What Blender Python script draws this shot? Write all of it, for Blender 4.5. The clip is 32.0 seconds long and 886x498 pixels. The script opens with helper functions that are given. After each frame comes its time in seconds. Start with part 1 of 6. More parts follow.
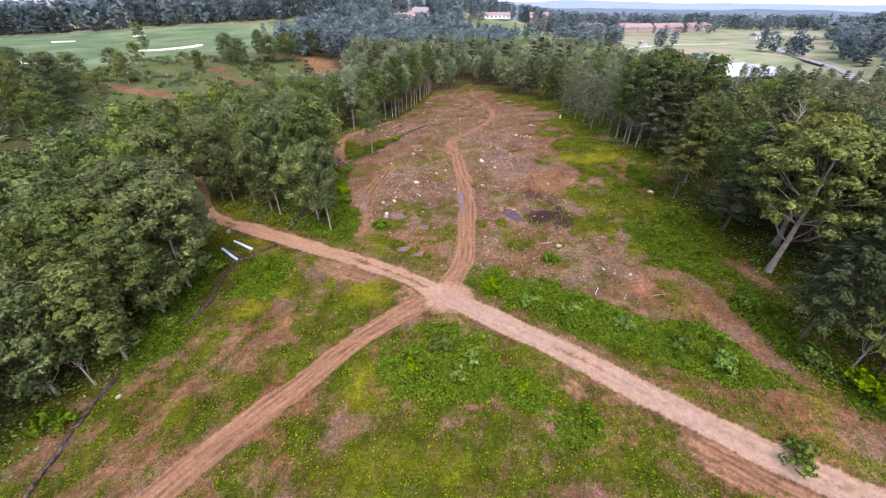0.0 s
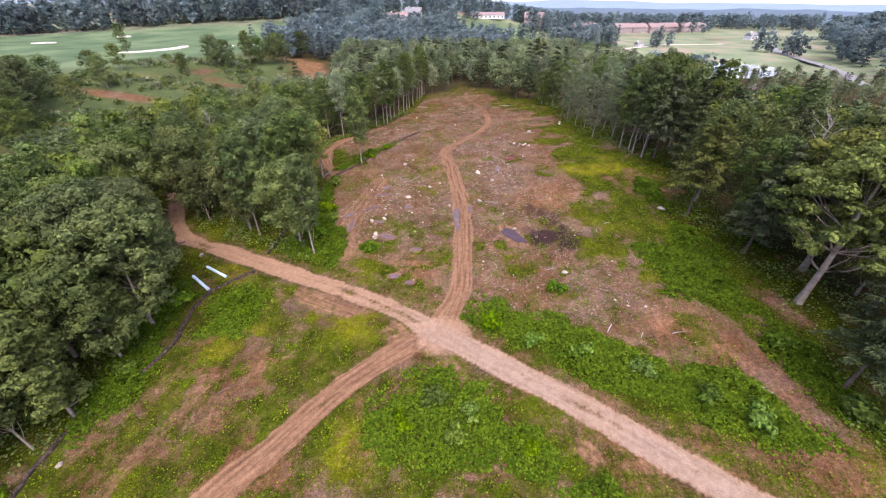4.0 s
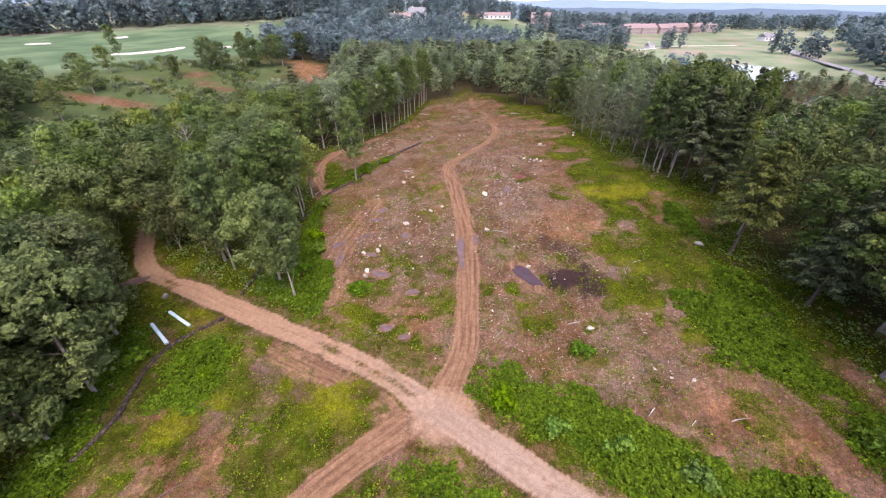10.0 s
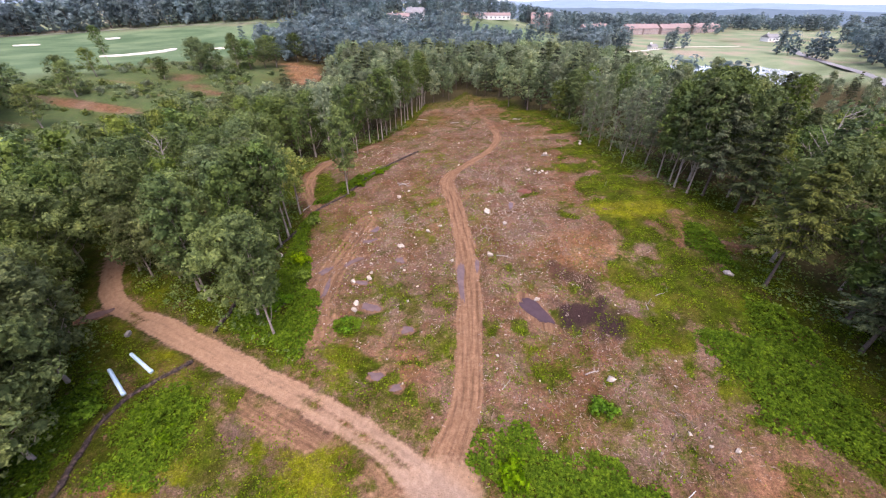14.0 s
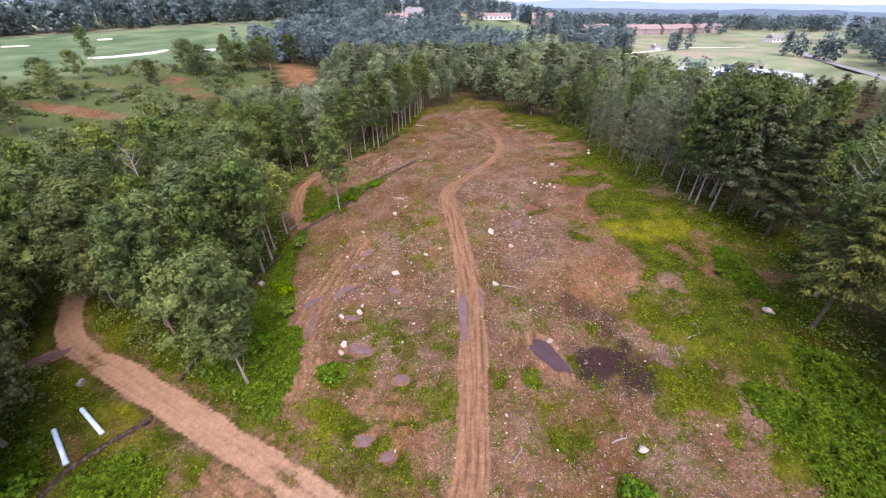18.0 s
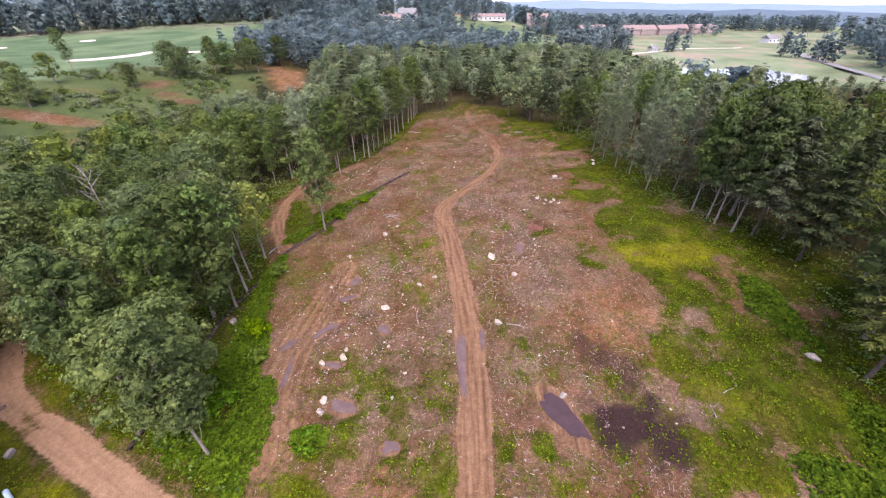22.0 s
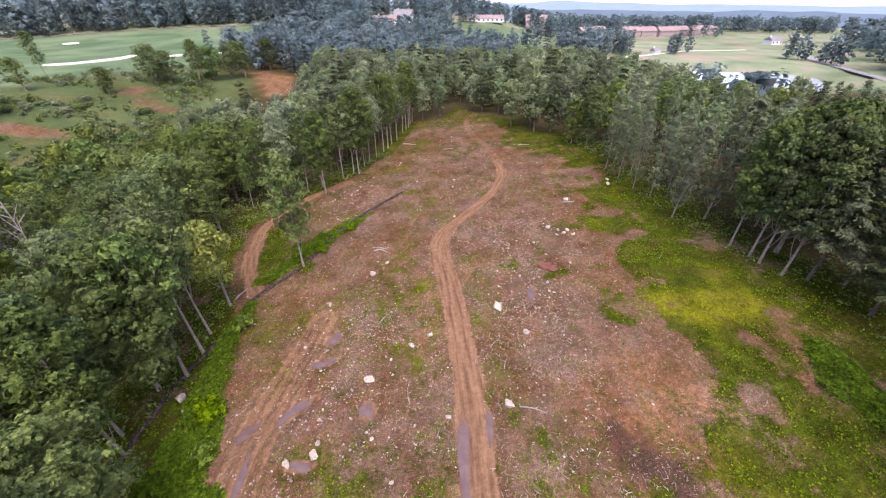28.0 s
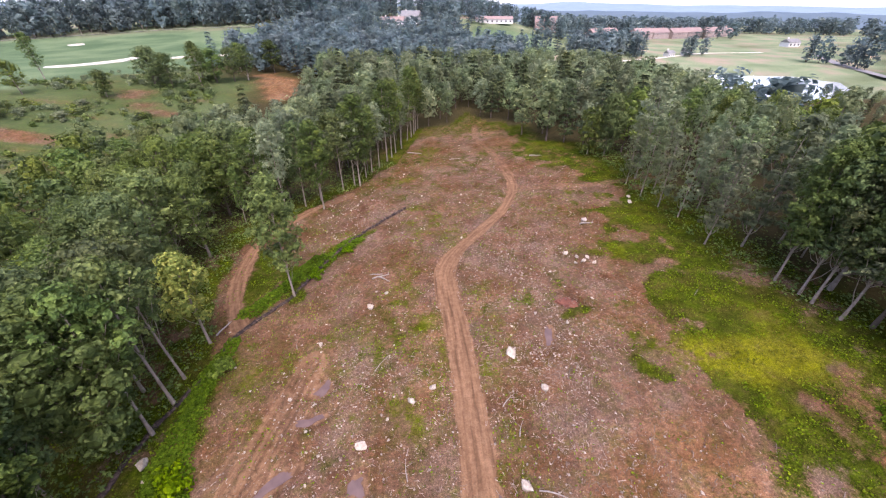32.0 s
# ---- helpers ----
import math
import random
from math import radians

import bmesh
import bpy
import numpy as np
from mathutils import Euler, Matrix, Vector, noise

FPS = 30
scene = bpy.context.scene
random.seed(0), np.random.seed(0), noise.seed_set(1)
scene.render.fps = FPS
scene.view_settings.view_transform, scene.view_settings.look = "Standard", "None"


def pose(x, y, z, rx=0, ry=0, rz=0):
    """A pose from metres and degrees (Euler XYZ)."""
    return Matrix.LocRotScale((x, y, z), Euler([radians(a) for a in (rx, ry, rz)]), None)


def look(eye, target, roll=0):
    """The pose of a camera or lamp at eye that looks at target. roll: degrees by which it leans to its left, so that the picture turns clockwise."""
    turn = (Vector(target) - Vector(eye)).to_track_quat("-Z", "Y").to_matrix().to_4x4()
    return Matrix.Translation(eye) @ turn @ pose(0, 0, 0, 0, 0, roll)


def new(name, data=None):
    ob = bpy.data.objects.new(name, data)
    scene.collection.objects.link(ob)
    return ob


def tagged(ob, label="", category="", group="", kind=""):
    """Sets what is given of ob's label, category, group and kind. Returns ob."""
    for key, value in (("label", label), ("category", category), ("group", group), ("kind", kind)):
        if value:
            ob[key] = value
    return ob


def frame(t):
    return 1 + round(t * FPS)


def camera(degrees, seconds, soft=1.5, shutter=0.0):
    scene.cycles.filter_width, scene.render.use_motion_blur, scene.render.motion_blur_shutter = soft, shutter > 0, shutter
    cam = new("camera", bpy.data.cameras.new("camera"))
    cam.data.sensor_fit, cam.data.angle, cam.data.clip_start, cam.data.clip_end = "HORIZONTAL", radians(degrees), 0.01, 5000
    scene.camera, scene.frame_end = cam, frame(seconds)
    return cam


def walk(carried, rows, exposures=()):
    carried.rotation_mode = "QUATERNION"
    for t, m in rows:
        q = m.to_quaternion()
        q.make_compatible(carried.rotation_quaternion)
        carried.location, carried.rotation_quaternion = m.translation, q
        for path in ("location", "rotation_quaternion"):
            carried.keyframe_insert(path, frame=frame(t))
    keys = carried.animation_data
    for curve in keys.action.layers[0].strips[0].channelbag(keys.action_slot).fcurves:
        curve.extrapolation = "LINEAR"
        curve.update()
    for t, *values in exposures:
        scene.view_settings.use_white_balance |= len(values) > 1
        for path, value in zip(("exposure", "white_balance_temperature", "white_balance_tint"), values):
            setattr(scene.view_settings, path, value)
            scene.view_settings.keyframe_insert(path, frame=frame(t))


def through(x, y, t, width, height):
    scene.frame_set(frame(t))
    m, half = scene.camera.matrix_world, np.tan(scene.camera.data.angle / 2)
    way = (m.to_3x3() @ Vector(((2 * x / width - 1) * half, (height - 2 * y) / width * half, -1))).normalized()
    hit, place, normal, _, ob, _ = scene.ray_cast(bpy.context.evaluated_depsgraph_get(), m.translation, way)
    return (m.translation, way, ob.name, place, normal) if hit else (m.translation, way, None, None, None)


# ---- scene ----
cam = camera(100.0, 32.0, soft=1.25)
# seconds, x, y, z, pitch, yaw of the flight
FLIGHT = [
    (0.0, -0.094, 0.199, 35.848, -33.83, 1.24),
    (1.0, -0.072, 1.915, 35.899, -33.84, 1.13),
    (2.0, -0.05, 3.644, 35.95, -33.85, 1.07),
    (3.0, -0.029, 5.385, 36.001, -33.87, 0.86),
    (3.5, -0.018, 6.259, 36.026, -33.87, 0.64),
    (4.0, -0.007, 7.137, 36.052, -33.88, 0.41),
    (4.5, 0.004, 8.016, 36.06, -33.88, 0.17),
    (6.5, 0.046, 11.56, 36.093, -33.89, 0.11),
    (7.0, 0.056, 12.451, 36.101, -33.9, 0.41),
    (7.5, 0.066, 13.344, 36.109, -33.9, 0.71),
    (8.0, 0.077, 14.239, 36.118, -33.9, 0.92),
    (9.0, 0.098, 16.035, 36.134, -33.91, 1.07),
    (10.0, 0.104, 17.837, 36.138, -33.91, 1.02),
    (11.0, 0.109, 19.645, 36.141, -33.91, 1.07),
    (12.0, 0.114, 21.458, 36.144, -33.91, 1.11),
    (13.0, 0.12, 23.274, 36.148, -33.91, 0.97),
    (14.0, 0.088, 25.094, 36.124, -33.9, 0.88),
    (14.5, 0.072, 26.006, 36.111, -33.9, 0.84),
    (16.5, 0.009, 29.654, 36.062, -33.89, 0.97),
    (17.0, -0.007, 30.567, 36.05, -33.88, 0.93),
    (18.0, -0.039, 32.392, 36.026, -33.88, 0.79),
    (19.0, -0.071, 34.217, 36.001, -33.87, 0.52),
    (20.0, -0.07, 36.04, 35.985, -33.85, 0.24),
    (21.0, -0.068, 37.862, 35.969, -33.84, 0.12),
    (22.0, -0.067, 39.68, 35.953, -33.83, -0.0),
    (23.0, -0.066, 41.495, 35.937, -33.81, -0.03),
    (24.0, -0.049, 43.305, 35.934, -33.8, -0.26),
    (25.0, -0.032, 45.11, 35.93, -33.78, -0.53),
    (25.5, -0.024, 46.01, 35.928, -33.77, -0.62),
    (27.5, 0.011, 49.594, 35.922, -33.73, -0.48),
    (28.0, 0.019, 50.485, 35.92, -33.71, -0.41),
    (29.0, 0.015, 52.261, 35.936, -33.69, -0.39),
    (30.0, 0.011, 54.028, 35.951, -33.67, -0.41),
    (30.5, 0.006, 54.908, 35.961, -33.65, -0.26),
    (31.0, 0.001, 55.785, 35.972, -33.64, -0.02),
    (31.5, -0.005, 56.66, 35.982, -33.63, 0.28),
    (32.0, -0.01, 57.531, 35.992, -33.61, 0.62),
]


def aim(x, y, z, pitch, yaw):
    p, w = radians(pitch), radians(yaw)
    way = Vector((-math.sin(w) * math.cos(p), math.cos(w) * math.cos(p), math.sin(p)))
    eye = Vector((x, y, z))
    return look(eye, eye + way, 0.15)


walk(cam, [(r[0], aim(*r[1:])) for r in FLIGHT], [(0.0, 1.72, 6220, 27), (32.0, 1.72, 6220, 27)])

# ---- light: a bright overcast sky with a very soft sun ----
SUN_ELEV, SUN_AZ = radians(62), radians(170)
world = bpy.data.worlds.new("world")
scene.world = world
world.use_nodes = True
wt = world.node_tree
sky = wt.nodes.new("ShaderNodeTexSky")
sky.sky_type = "NISHITA"
sky.sun_disc = False
sky.sun_elevation, sky.sun_rotation = SUN_ELEV, SUN_AZ
sky.air_density, sky.dust_density = 1.0, 4.0
wt.links.new(sky.outputs[0], wt.nodes["Background"].inputs[0])
wt.nodes["Background"].inputs[1].default_value = 0.15
sun = new("sun", bpy.data.lights.new("sun", "SUN"))
sun.data.energy, sun.data.angle, sun.data.color = 1.3, radians(60), (1.0, 0.93, 0.84)
sun_way = Vector((math.sin(SUN_AZ) * math.cos(SUN_ELEV), math.cos(SUN_AZ) * math.cos(SUN_ELEV), math.sin(SUN_ELEV)))
sun.matrix_world = look(sun_way * 500, (0, 0, 0))

# ---- small tools ----


def hash2(ix, iy, seed):
    h = (ix.astype(np.int64) * 374761393 + iy.astype(np.int64) * 668265263 + seed * 974711) & 0x7FFFFFFF
    h = ((h ^ (h >> 13)) * 1274126177) & 0x7FFFFFFF
    return ((h ^ (h >> 16)) & 0xFFFFFF) / float(0xFFFFFF)


def vnoise(x, y, size, seed):
    """Smooth noise from 0 to 1 with that grain in metres."""
    x, y = np.asarray(x, float) / size, np.asarray(y, float) / size
    ix, iy = np.floor(x), np.floor(y)
    u, v = x - ix, y - iy
    u, v = u * u * (3 - 2 * u), v * v * (3 - 2 * v)
    a, b = hash2(ix, iy, seed), hash2(ix + 1, iy, seed)
    c, d = hash2(ix, iy + 1, seed), hash2(ix + 1, iy + 1, seed)
    return (a * (1 - u) + b * u) * (1 - v) + (c * (1 - u) + d * u) * v


def fbm(x, y, size, seed, n=4):
    s, w, total = 0.0, 1.0, 0.0
    for k in range(n):
        s = s + w * vnoise(x, y, size / 2 ** k, seed + 17 * k)
        total += w
        w *= 0.55
    return s / total


def step(a, b, v):
    u = np.clip((np.asarray(v, float) - a) / (b - a), 0, 1)
    return u * u * (3 - 2 * u)


def along(pts, x, y):
    """Distance from a line of points, and the length run along it."""
    best = np.full(np.shape(x), 1e9)
    run = np.zeros(np.shape(x))
    side = np.zeros(np.shape(x))
    done = 0.0
    for (ax, ay), (bx, by) in zip(pts, pts[1:]):
        dx, dy = bx - ax, by - ay
        ll = dx * dx + dy * dy
        u = np.clip(((x - ax) * dx + (y - ay) * dy) / ll, 0, 1)
        d = np.hypot(x - ax - u * dx, y - ay - u * dy)
        near = d < best
        best = np.where(near, d, best)
        run = np.where(near, done + u * math.sqrt(ll), run)
        side = np.where(near, np.sign((x - ax) * dy - (y - ay) * dx) * d, side)
        done += math.sqrt(ll)
    return best, run, side


def smooth_line(pts, n=2):
    for _ in range(n):
        out = [pts[0]]
        for (ax, ay), (bx, by) in zip(pts, pts[1:]):
            out += [(0.75 * ax + 0.25 * bx, 0.75 * ay + 0.25 * by), (0.25 * ax + 0.75 * bx, 0.25 * ay + 0.75 * by)]
        pts = out + [pts[-1]]
    return pts


def mesh_of(name, verts, faces, material=None, smooth=False):
    """A mesh from arrays: verts n x 3, faces m x 4 (or m x 3)."""
    me = bpy.data.meshes.new(name)
    verts, faces = np.asarray(verts, np.float32), np.asarray(faces, np.int32)
    k = faces.shape[1]
    me.vertices.add(len(verts))
    me.vertices.foreach_set("co", verts.ravel())
    me.loops.add(faces.size)
    me.loops.foreach_set("vertex_index", faces.ravel())
    me.polygons.add(len(faces))
    me.polygons.foreach_set("loop_start", np.arange(0, faces.size, k, dtype=np.int32))
    me.polygons.foreach_set("use_smooth", np.full(len(faces), smooth))
    me.update(calc_edges=True)
    if material:
        me.materials.append(material)
    return me


def part(name, data, parent, label=""):
    ob = new(name, data)
    ob.parent = parent
    return tagged(ob, label)


def tube(points, radii, sides=7):
    """Verts and quads of a bent, tapered round bar."""
    verts, faces = [], []
    points = [Vector(p) for p in points]
    for i, p in enumerate(points):
        way = (points[min(i + 1, len(points) - 1)] - points[max(i - 1, 0)]).normalized()
        a = way.orthogonal().normalized() if abs(way.z) < 0.9 else Vector((1, 0, 0))
        a = (a - way * a.dot(way)).normalized()
        b = way.cross(a)
        for s in range(sides):
            t = 2 * math.pi * s / sides
            verts.append(p + (a * math.cos(t) + b * math.sin(t)) * radii[i])
    for i in range(len(points) - 1):
        for s in range(sides):
            q = (s + 1) % sides
            faces.append((i * sides + s, i * sides + q, (i + 1) * sides + q, (i + 1) * sides + s))
    return verts, faces


def joined(pieces):
    verts, faces = [], []
    for v, f in pieces:
        k = len(verts)
        verts += list(v)
        faces += [tuple(i + k for i in q) for q in f]
    return verts, faces


# ---- materials ----


def material(name, rough=0.85, spec=0.25):
    m = bpy.data.materials.new(name)
    m.use_nodes = True
    b = m.node_tree.nodes["Principled BSDF"]
    b.inputs["Roughness"].default_value = rough
    b.inputs["Specular IOR Level"].default_value = spec
    return m, m.node_tree, b


def ramp(nt, fac, stops):
    r = nt.nodes.new("ShaderNodeValToRGB")
    while len(r.color_ramp.elements) < len(stops):
        r.color_ramp.elements.new(0.5)
    for e, (p, c) in zip(r.color_ramp.elements, stops):
        e.position, e.color = p, (*c, 1)
    nt.links.new(fac, r.inputs[0])
    return r.outputs[0]


def noise_tex(nt, scale, detail=4, rough=0.6, coord="Object"):
    c = nt.nodes.new("ShaderNodeTexCoord")
    n = nt.nodes.new("ShaderNodeTexNoise")
    n.inputs["Scale"].default_value, n.inputs["Detail"].default_value, n.inputs["Roughness"].default_value = scale, detail, rough
    nt.links.new(c.outputs[coord], n.inputs["Vector"])
    return n.outputs[0]


def mixed(nt, fac, a, b, kind="MIX"):
    m = nt.nodes.new("ShaderNodeMix")
    m.data_type, m.blend_type = "RGBA", kind
    for s, v in ((m.inputs[0], fac), (m.inputs[6], a), (m.inputs[7], b)):
        if isinstance(v, (int, float)):
            s.default_value = v
        elif isinstance(v, tuple):
            s.default_value = (*v, 1)
        else:
            nt.links.new(v, s)
    return m.outputs[2]


def bump(nt, bsdf, height, strength, distance):
    n = nt.nodes.new("ShaderNodeBump")
    n.inputs["Strength"].default_value, n.inputs["Distance"].default_value = strength, distance
    nt.links.new(height, n.inputs["Height"])
    nt.links.new(n.outputs[0], bsdf.inputs["Normal"])


def plain(name, stops, scale, rough=0.85, spec=0.25, relief=0.4, depth=0.02):
    m, nt, b = material(name, rough, spec)
    n = noise_tex(nt, scale, 6, 0.65)
    nt.links.new(ramp(nt, n, stops), b.inputs["Base Color"])
    bump(nt, b, n, relief, depth)
    return m


def leaf_material(name, dark, mid, light, gloss=0.3, through=0.25, patch=0.55, grain=0.55):
    """Leaves: each spray has its own shade, each bough its own tint, and each tree its own tone."""
    m, nt, b = material(name, 0.55, gloss)
    geo = nt.nodes.new("ShaderNodeNewGeometry")
    info = nt.nodes.new("ShaderNodeObjectInfo")
    c = ramp(nt, geo.outputs["Random Per Island"], [(0.0, dark), (0.55, mid), (1.0, light)])
    c = mixed(nt, 0.6, c, ramp(nt, noise_tex(nt, patch, 3, 0.6), [(0.34, (0.62, 0.70, 0.74)), (0.5, (0.97, 1.0, 1.0)), (0.66, (1.42, 1.34, 1.10))]), "MULTIPLY")
    c = mixed(nt, grain, c, ramp(nt, noise_tex(nt, 3.2, 4, 0.75), [(0.36, (0.34, 0.36, 0.40)), (0.5, (0.92, 0.92, 0.92)), (0.64, (1.5, 1.5, 1.4))]), "MULTIPLY")
    own = nt.nodes.new("ShaderNodeAttribute")
    own.attribute_name = "tone"
    tone = nt.nodes.new("ShaderNodeMath")
    tone.operation = "ADD"
    nt.links.new(info.outputs["Random"], tone.inputs[0])
    nt.links.new(own.outputs["Fac"], tone.inputs[1])
    hsv = nt.nodes.new("ShaderNodeHueSaturation")
    for sock, lo, hi in ((0, 0.474, 0.507), (1, 0.84, 1.10), (2, 0.66, 1.28)):
        mr = nt.nodes.new("ShaderNodeMapRange")
        mul = nt.nodes.new("ShaderNodeMath")
        mul.operation = "MULTIPLY"
        mul.inputs[1].default_value = (1.0, 7.31, 13.7)[sock]
        fr = nt.nodes.new("ShaderNodeMath")
        fr.operation = "FRACT"
        nt.links.new(tone.outputs[0], mul.inputs[0])
        nt.links.new(mul.outputs[0], fr.inputs[0])
        nt.links.new(fr.outputs[0], mr.inputs[0])
        mr.inputs[3].default_value, mr.inputs[4].default_value = lo, hi
        nt.links.new(mr.outputs[0], hsv.inputs[sock])
    nt.links.new(c, hsv.inputs["Color"])
    nt.links.new(hsv.outputs[0], b.inputs["Base Color"])
    tr = nt.nodes.new("ShaderNodeBsdfTranslucent")
    nt.links.new(hsv.outputs[0], tr.inputs[0])
    mx = nt.nodes.new("ShaderNodeMixShader")
    mx.inputs[0].default_value = through
    nt.links.new(b.outputs[0], mx.inputs[1])
    nt.links.new(tr.outputs[0], mx.inputs[2])
    nt.links.new(mx.outputs[0], nt.nodes["Material Output"].inputs[0])
    return m


def soil_material():
    """Bare soil, chips, grass, sand and mud, mixed by what grows or lies where."""
    m, nt, b = material("soil", 1.0, 0.02)

    def layer(name):
        a = nt.nodes.new("ShaderNodeAttribute")
        a.attribute_name = name
        s = nt.nodes.new("ShaderNodeSeparateColor")
        nt.links.new(a.outputs[0], s.inputs[0])
        return s.outputs
    one, two, three = layer("cover"), layer("bare"), layer("wide")
    fine, mid, grain = noise_tex(nt, 1.7, 8, 0.75), noise_tex(nt, 0.35, 6, 0.6), noise_tex(nt, 9.0, 4, 0.7)
    way = nt.nodes.new("ShaderNodeAttribute")
    way.attribute_name = "way"
    lines = nt.nodes.new("ShaderNodeTexNoise")
    lines.inputs["Scale"].default_value, lines.inputs["Detail"].default_value = 1.6, 5
    nt.links.new(way.outputs["Vector"], lines.inputs["Vector"])
    lines = lines.outputs[0]
    tiny = noise_tex(nt, 5.0, 6, 0.8)

    def sharp(mask, grain_out, reach=0.9, soft=0.14):
        """A share between 0 and 1 broken up into patches by the grain."""
        a = nt.nodes.new("ShaderNodeMath")
        a.operation = "MULTIPLY_ADD"
        a.inputs[1].default_value, a.inputs[2].default_value = reach, -0.5 * reach
        nt.links.new(grain_out, a.inputs[0])
        p = nt.nodes.new("ShaderNodeMath")
        p.operation = "ADD"
        nt.links.new(mask, p.inputs[0])
        nt.links.new(a.outputs[0], p.inputs[1])
        r = nt.nodes.new("ShaderNodeMapRange")
        r.interpolation_type = "SMOOTHSTEP"
        r.inputs[1].default_value, r.inputs[2].default_value = 0.5 - soft, 0.5 + soft
        nt.links.new(p.outputs[0], r.inputs[0])
        return r.outputs[0]
    clods = nt.nodes.new("ShaderNodeTexVoronoi")
    clods.inputs["Scale"].default_value = 6.5
    tc = nt.nodes.new("ShaderNodeTexCoord")
    nt.links.new(tc.outputs["Object"], clods.inputs["Vector"])
    chips = ramp(nt, clods.outputs["Color"], [(0.0, (0.105, 0.057, 0.040)), (0.45, (0.148, 0.085, 0.062)), (0.8, (0.184, 0.113, 0.084)), (1.0, (0.258, 0.179, 0.141))])
    earth = ramp(nt, fine, [(0.25, (0.090, 0.040, 0.021)), (0.5, (0.176, 0.084, 0.047)), (0.75, (0.252, 0.128, 0.076))])
    earth = mixed(nt, 0.4, earth, chips)
    earth = mixed(nt, ramp(nt, mid, [(0.42, (0, 0, 0)), (0.62, (1, 1, 1))]), earth, ramp(nt, grain, [(0.3, (0.130, 0.072, 0.052)), (0.55, (0.218, 0.130, 0.096)), (0.75, (0.350, 0.235, 0.182))]))
    tan = ramp(nt, fine, [(0.3, (0.200, 0.098, 0.052)), (0.7, (0.300, 0.165, 0.095))])
    earth = mixed(nt, two[1], earth, tan)
    # long scrapes left by dragged brush
    turned = nt.nodes.new("ShaderNodeMapping")
    turned.inputs["Rotation"].default_value, turned.inputs["Scale"].default_value = (0, 0, radians(-26)), (1.1, 0.26, 1.0)
    nt.links.new(tc.outputs["Object"], turned.inputs["Vector"])
    scrape = nt.nodes.new("ShaderNodeTexNoise")
    scrape.inputs["Scale"].default_value, scrape.inputs["Detail"].default_value, scrape.inputs["Roughness"].default_value = 1.0, 7, 0.7
    nt.links.new(turned.outputs[0], scrape.inputs["Vector"])
    earth = mixed(nt, 0.5, earth, ramp(nt, scrape.outputs[0], [(0.30, (0.50, 0.47, 0.46)), (0.5, (0.98, 0.97, 0.96)), (0.70, (1.42, 1.42, 1.40))]), "MULTIPLY")
    earth = mixed(nt, ramp(nt, noise_tex(nt, 0.16, 5, 0.65), [(0.46, (0, 0, 0)), (0.60, (0.75, 0.75, 0.75))]), earth, ramp(nt, grain, [(0.3, (0.112, 0.070, 0.056)), (0.55, (0.196, 0.133, 0.106)), (0.75, (0.302, 0.222, 0.182))]))
    earth = mixed(nt, 0.9, earth, ramp(nt, noise_tex(nt, 0.055, 4, 0.6), [(0.42, (1.0, 0.97, 0.92)), (0.56, (1.10, 1.16, 1.34))]), "MULTIPLY")
    # thin green film of seedlings on the soil
    earth = mixed(nt, ramp(nt, noise_tex(nt, 0.8, 7, 0.75), [(0.48, (0, 0, 0)), (0.62, (0.55, 0.55, 0.55))]), earth, ramp(nt, grain, [(0.3, (0.070, 0.070, 0.014)), (0.7, (0.150, 0.145, 0.040))]))
    road = ramp(nt, fine, [(0.25, (0.150, 0.090, 0.053)), (0.5, (0.200, 0.126, 0.076)), (0.75, (0.250, 0.166, 0.105))])
    road = mixed(nt, two[1], road, ramp(nt, fine, [(0.25, (0.150, 0.106, 0.074)), (0.5, (0.205, 0.150, 0.108)), (0.75, (0.262, 0.198, 0.148))]))
    mud = ramp(nt, fine, [(0.25, (0.094, 0.052, 0.028)), (0.5, (0.148, 0.085, 0.047)), (0.75, (0.208, 0.127, 0.074))])
    grass = ramp(nt, fine, [(0.2, (0.024, 0.042, 0.003)), (0.5, (0.064, 0.102, 0.005)), (0.8, (0.124, 0.160, 0.009))])
    straw = ramp(nt, fine, [(0.2, (0.120, 0.140, 0.005)), (0.6, (0.215, 0.235, 0.008)), (0.85, (0.300, 0.305, 0.020))])
    grass = mixed(nt, ramp(nt, noise_tex(nt, 0.55, 7, 0.7), [(0.44, (0.9, 0.9, 0.9)), (0.60, (0, 0, 0))]), grass, ramp(nt, grain, [(0.3, (0.022, 0.036, 0.003)), (0.7, (0.062, 0.078, 0.008))]))
    grass = mixed(nt, sharp(one[1], tiny, 1.2, 0.45), grass, straw)
    grass = mixed(nt, ramp(nt, mid, [(0.46, (0, 0, 0)), (0.66, (0.5, 0.5, 0.5))]), grass, ramp(nt, grain, [(0.3, (0.09, 0.07, 0.02)), (0.7, (0.17, 0.135, 0.045))]))
    both = nt.nodes.new("ShaderNodeMath")
    both.operation = "MULTIPLY_ADD"
    both.inputs[1].default_value = 0.5
    half_fine = nt.nodes.new("ShaderNodeMath")
    half_fine.operation = "MULTIPLY"
    half_fine.inputs[1].default_value = 0.5
    nt.links.new(noise_tex(nt, 0.9, 6, 0.7), half_fine.inputs[0])
    nt.links.new(tiny, both.inputs[0])
    nt.links.new(half_fine.outputs[0], both.inputs[2])
    c = mixed(nt, sharp(one[0], both.outputs[0], 4.2, 0.34), earth, grass)
    tread = ramp(nt, lines, [(0.32, (0.42, 0.40, 0.38)), (0.5, (0.95, 0.95, 0.95)), (0.68, (1.30, 1.32, 1.34))])
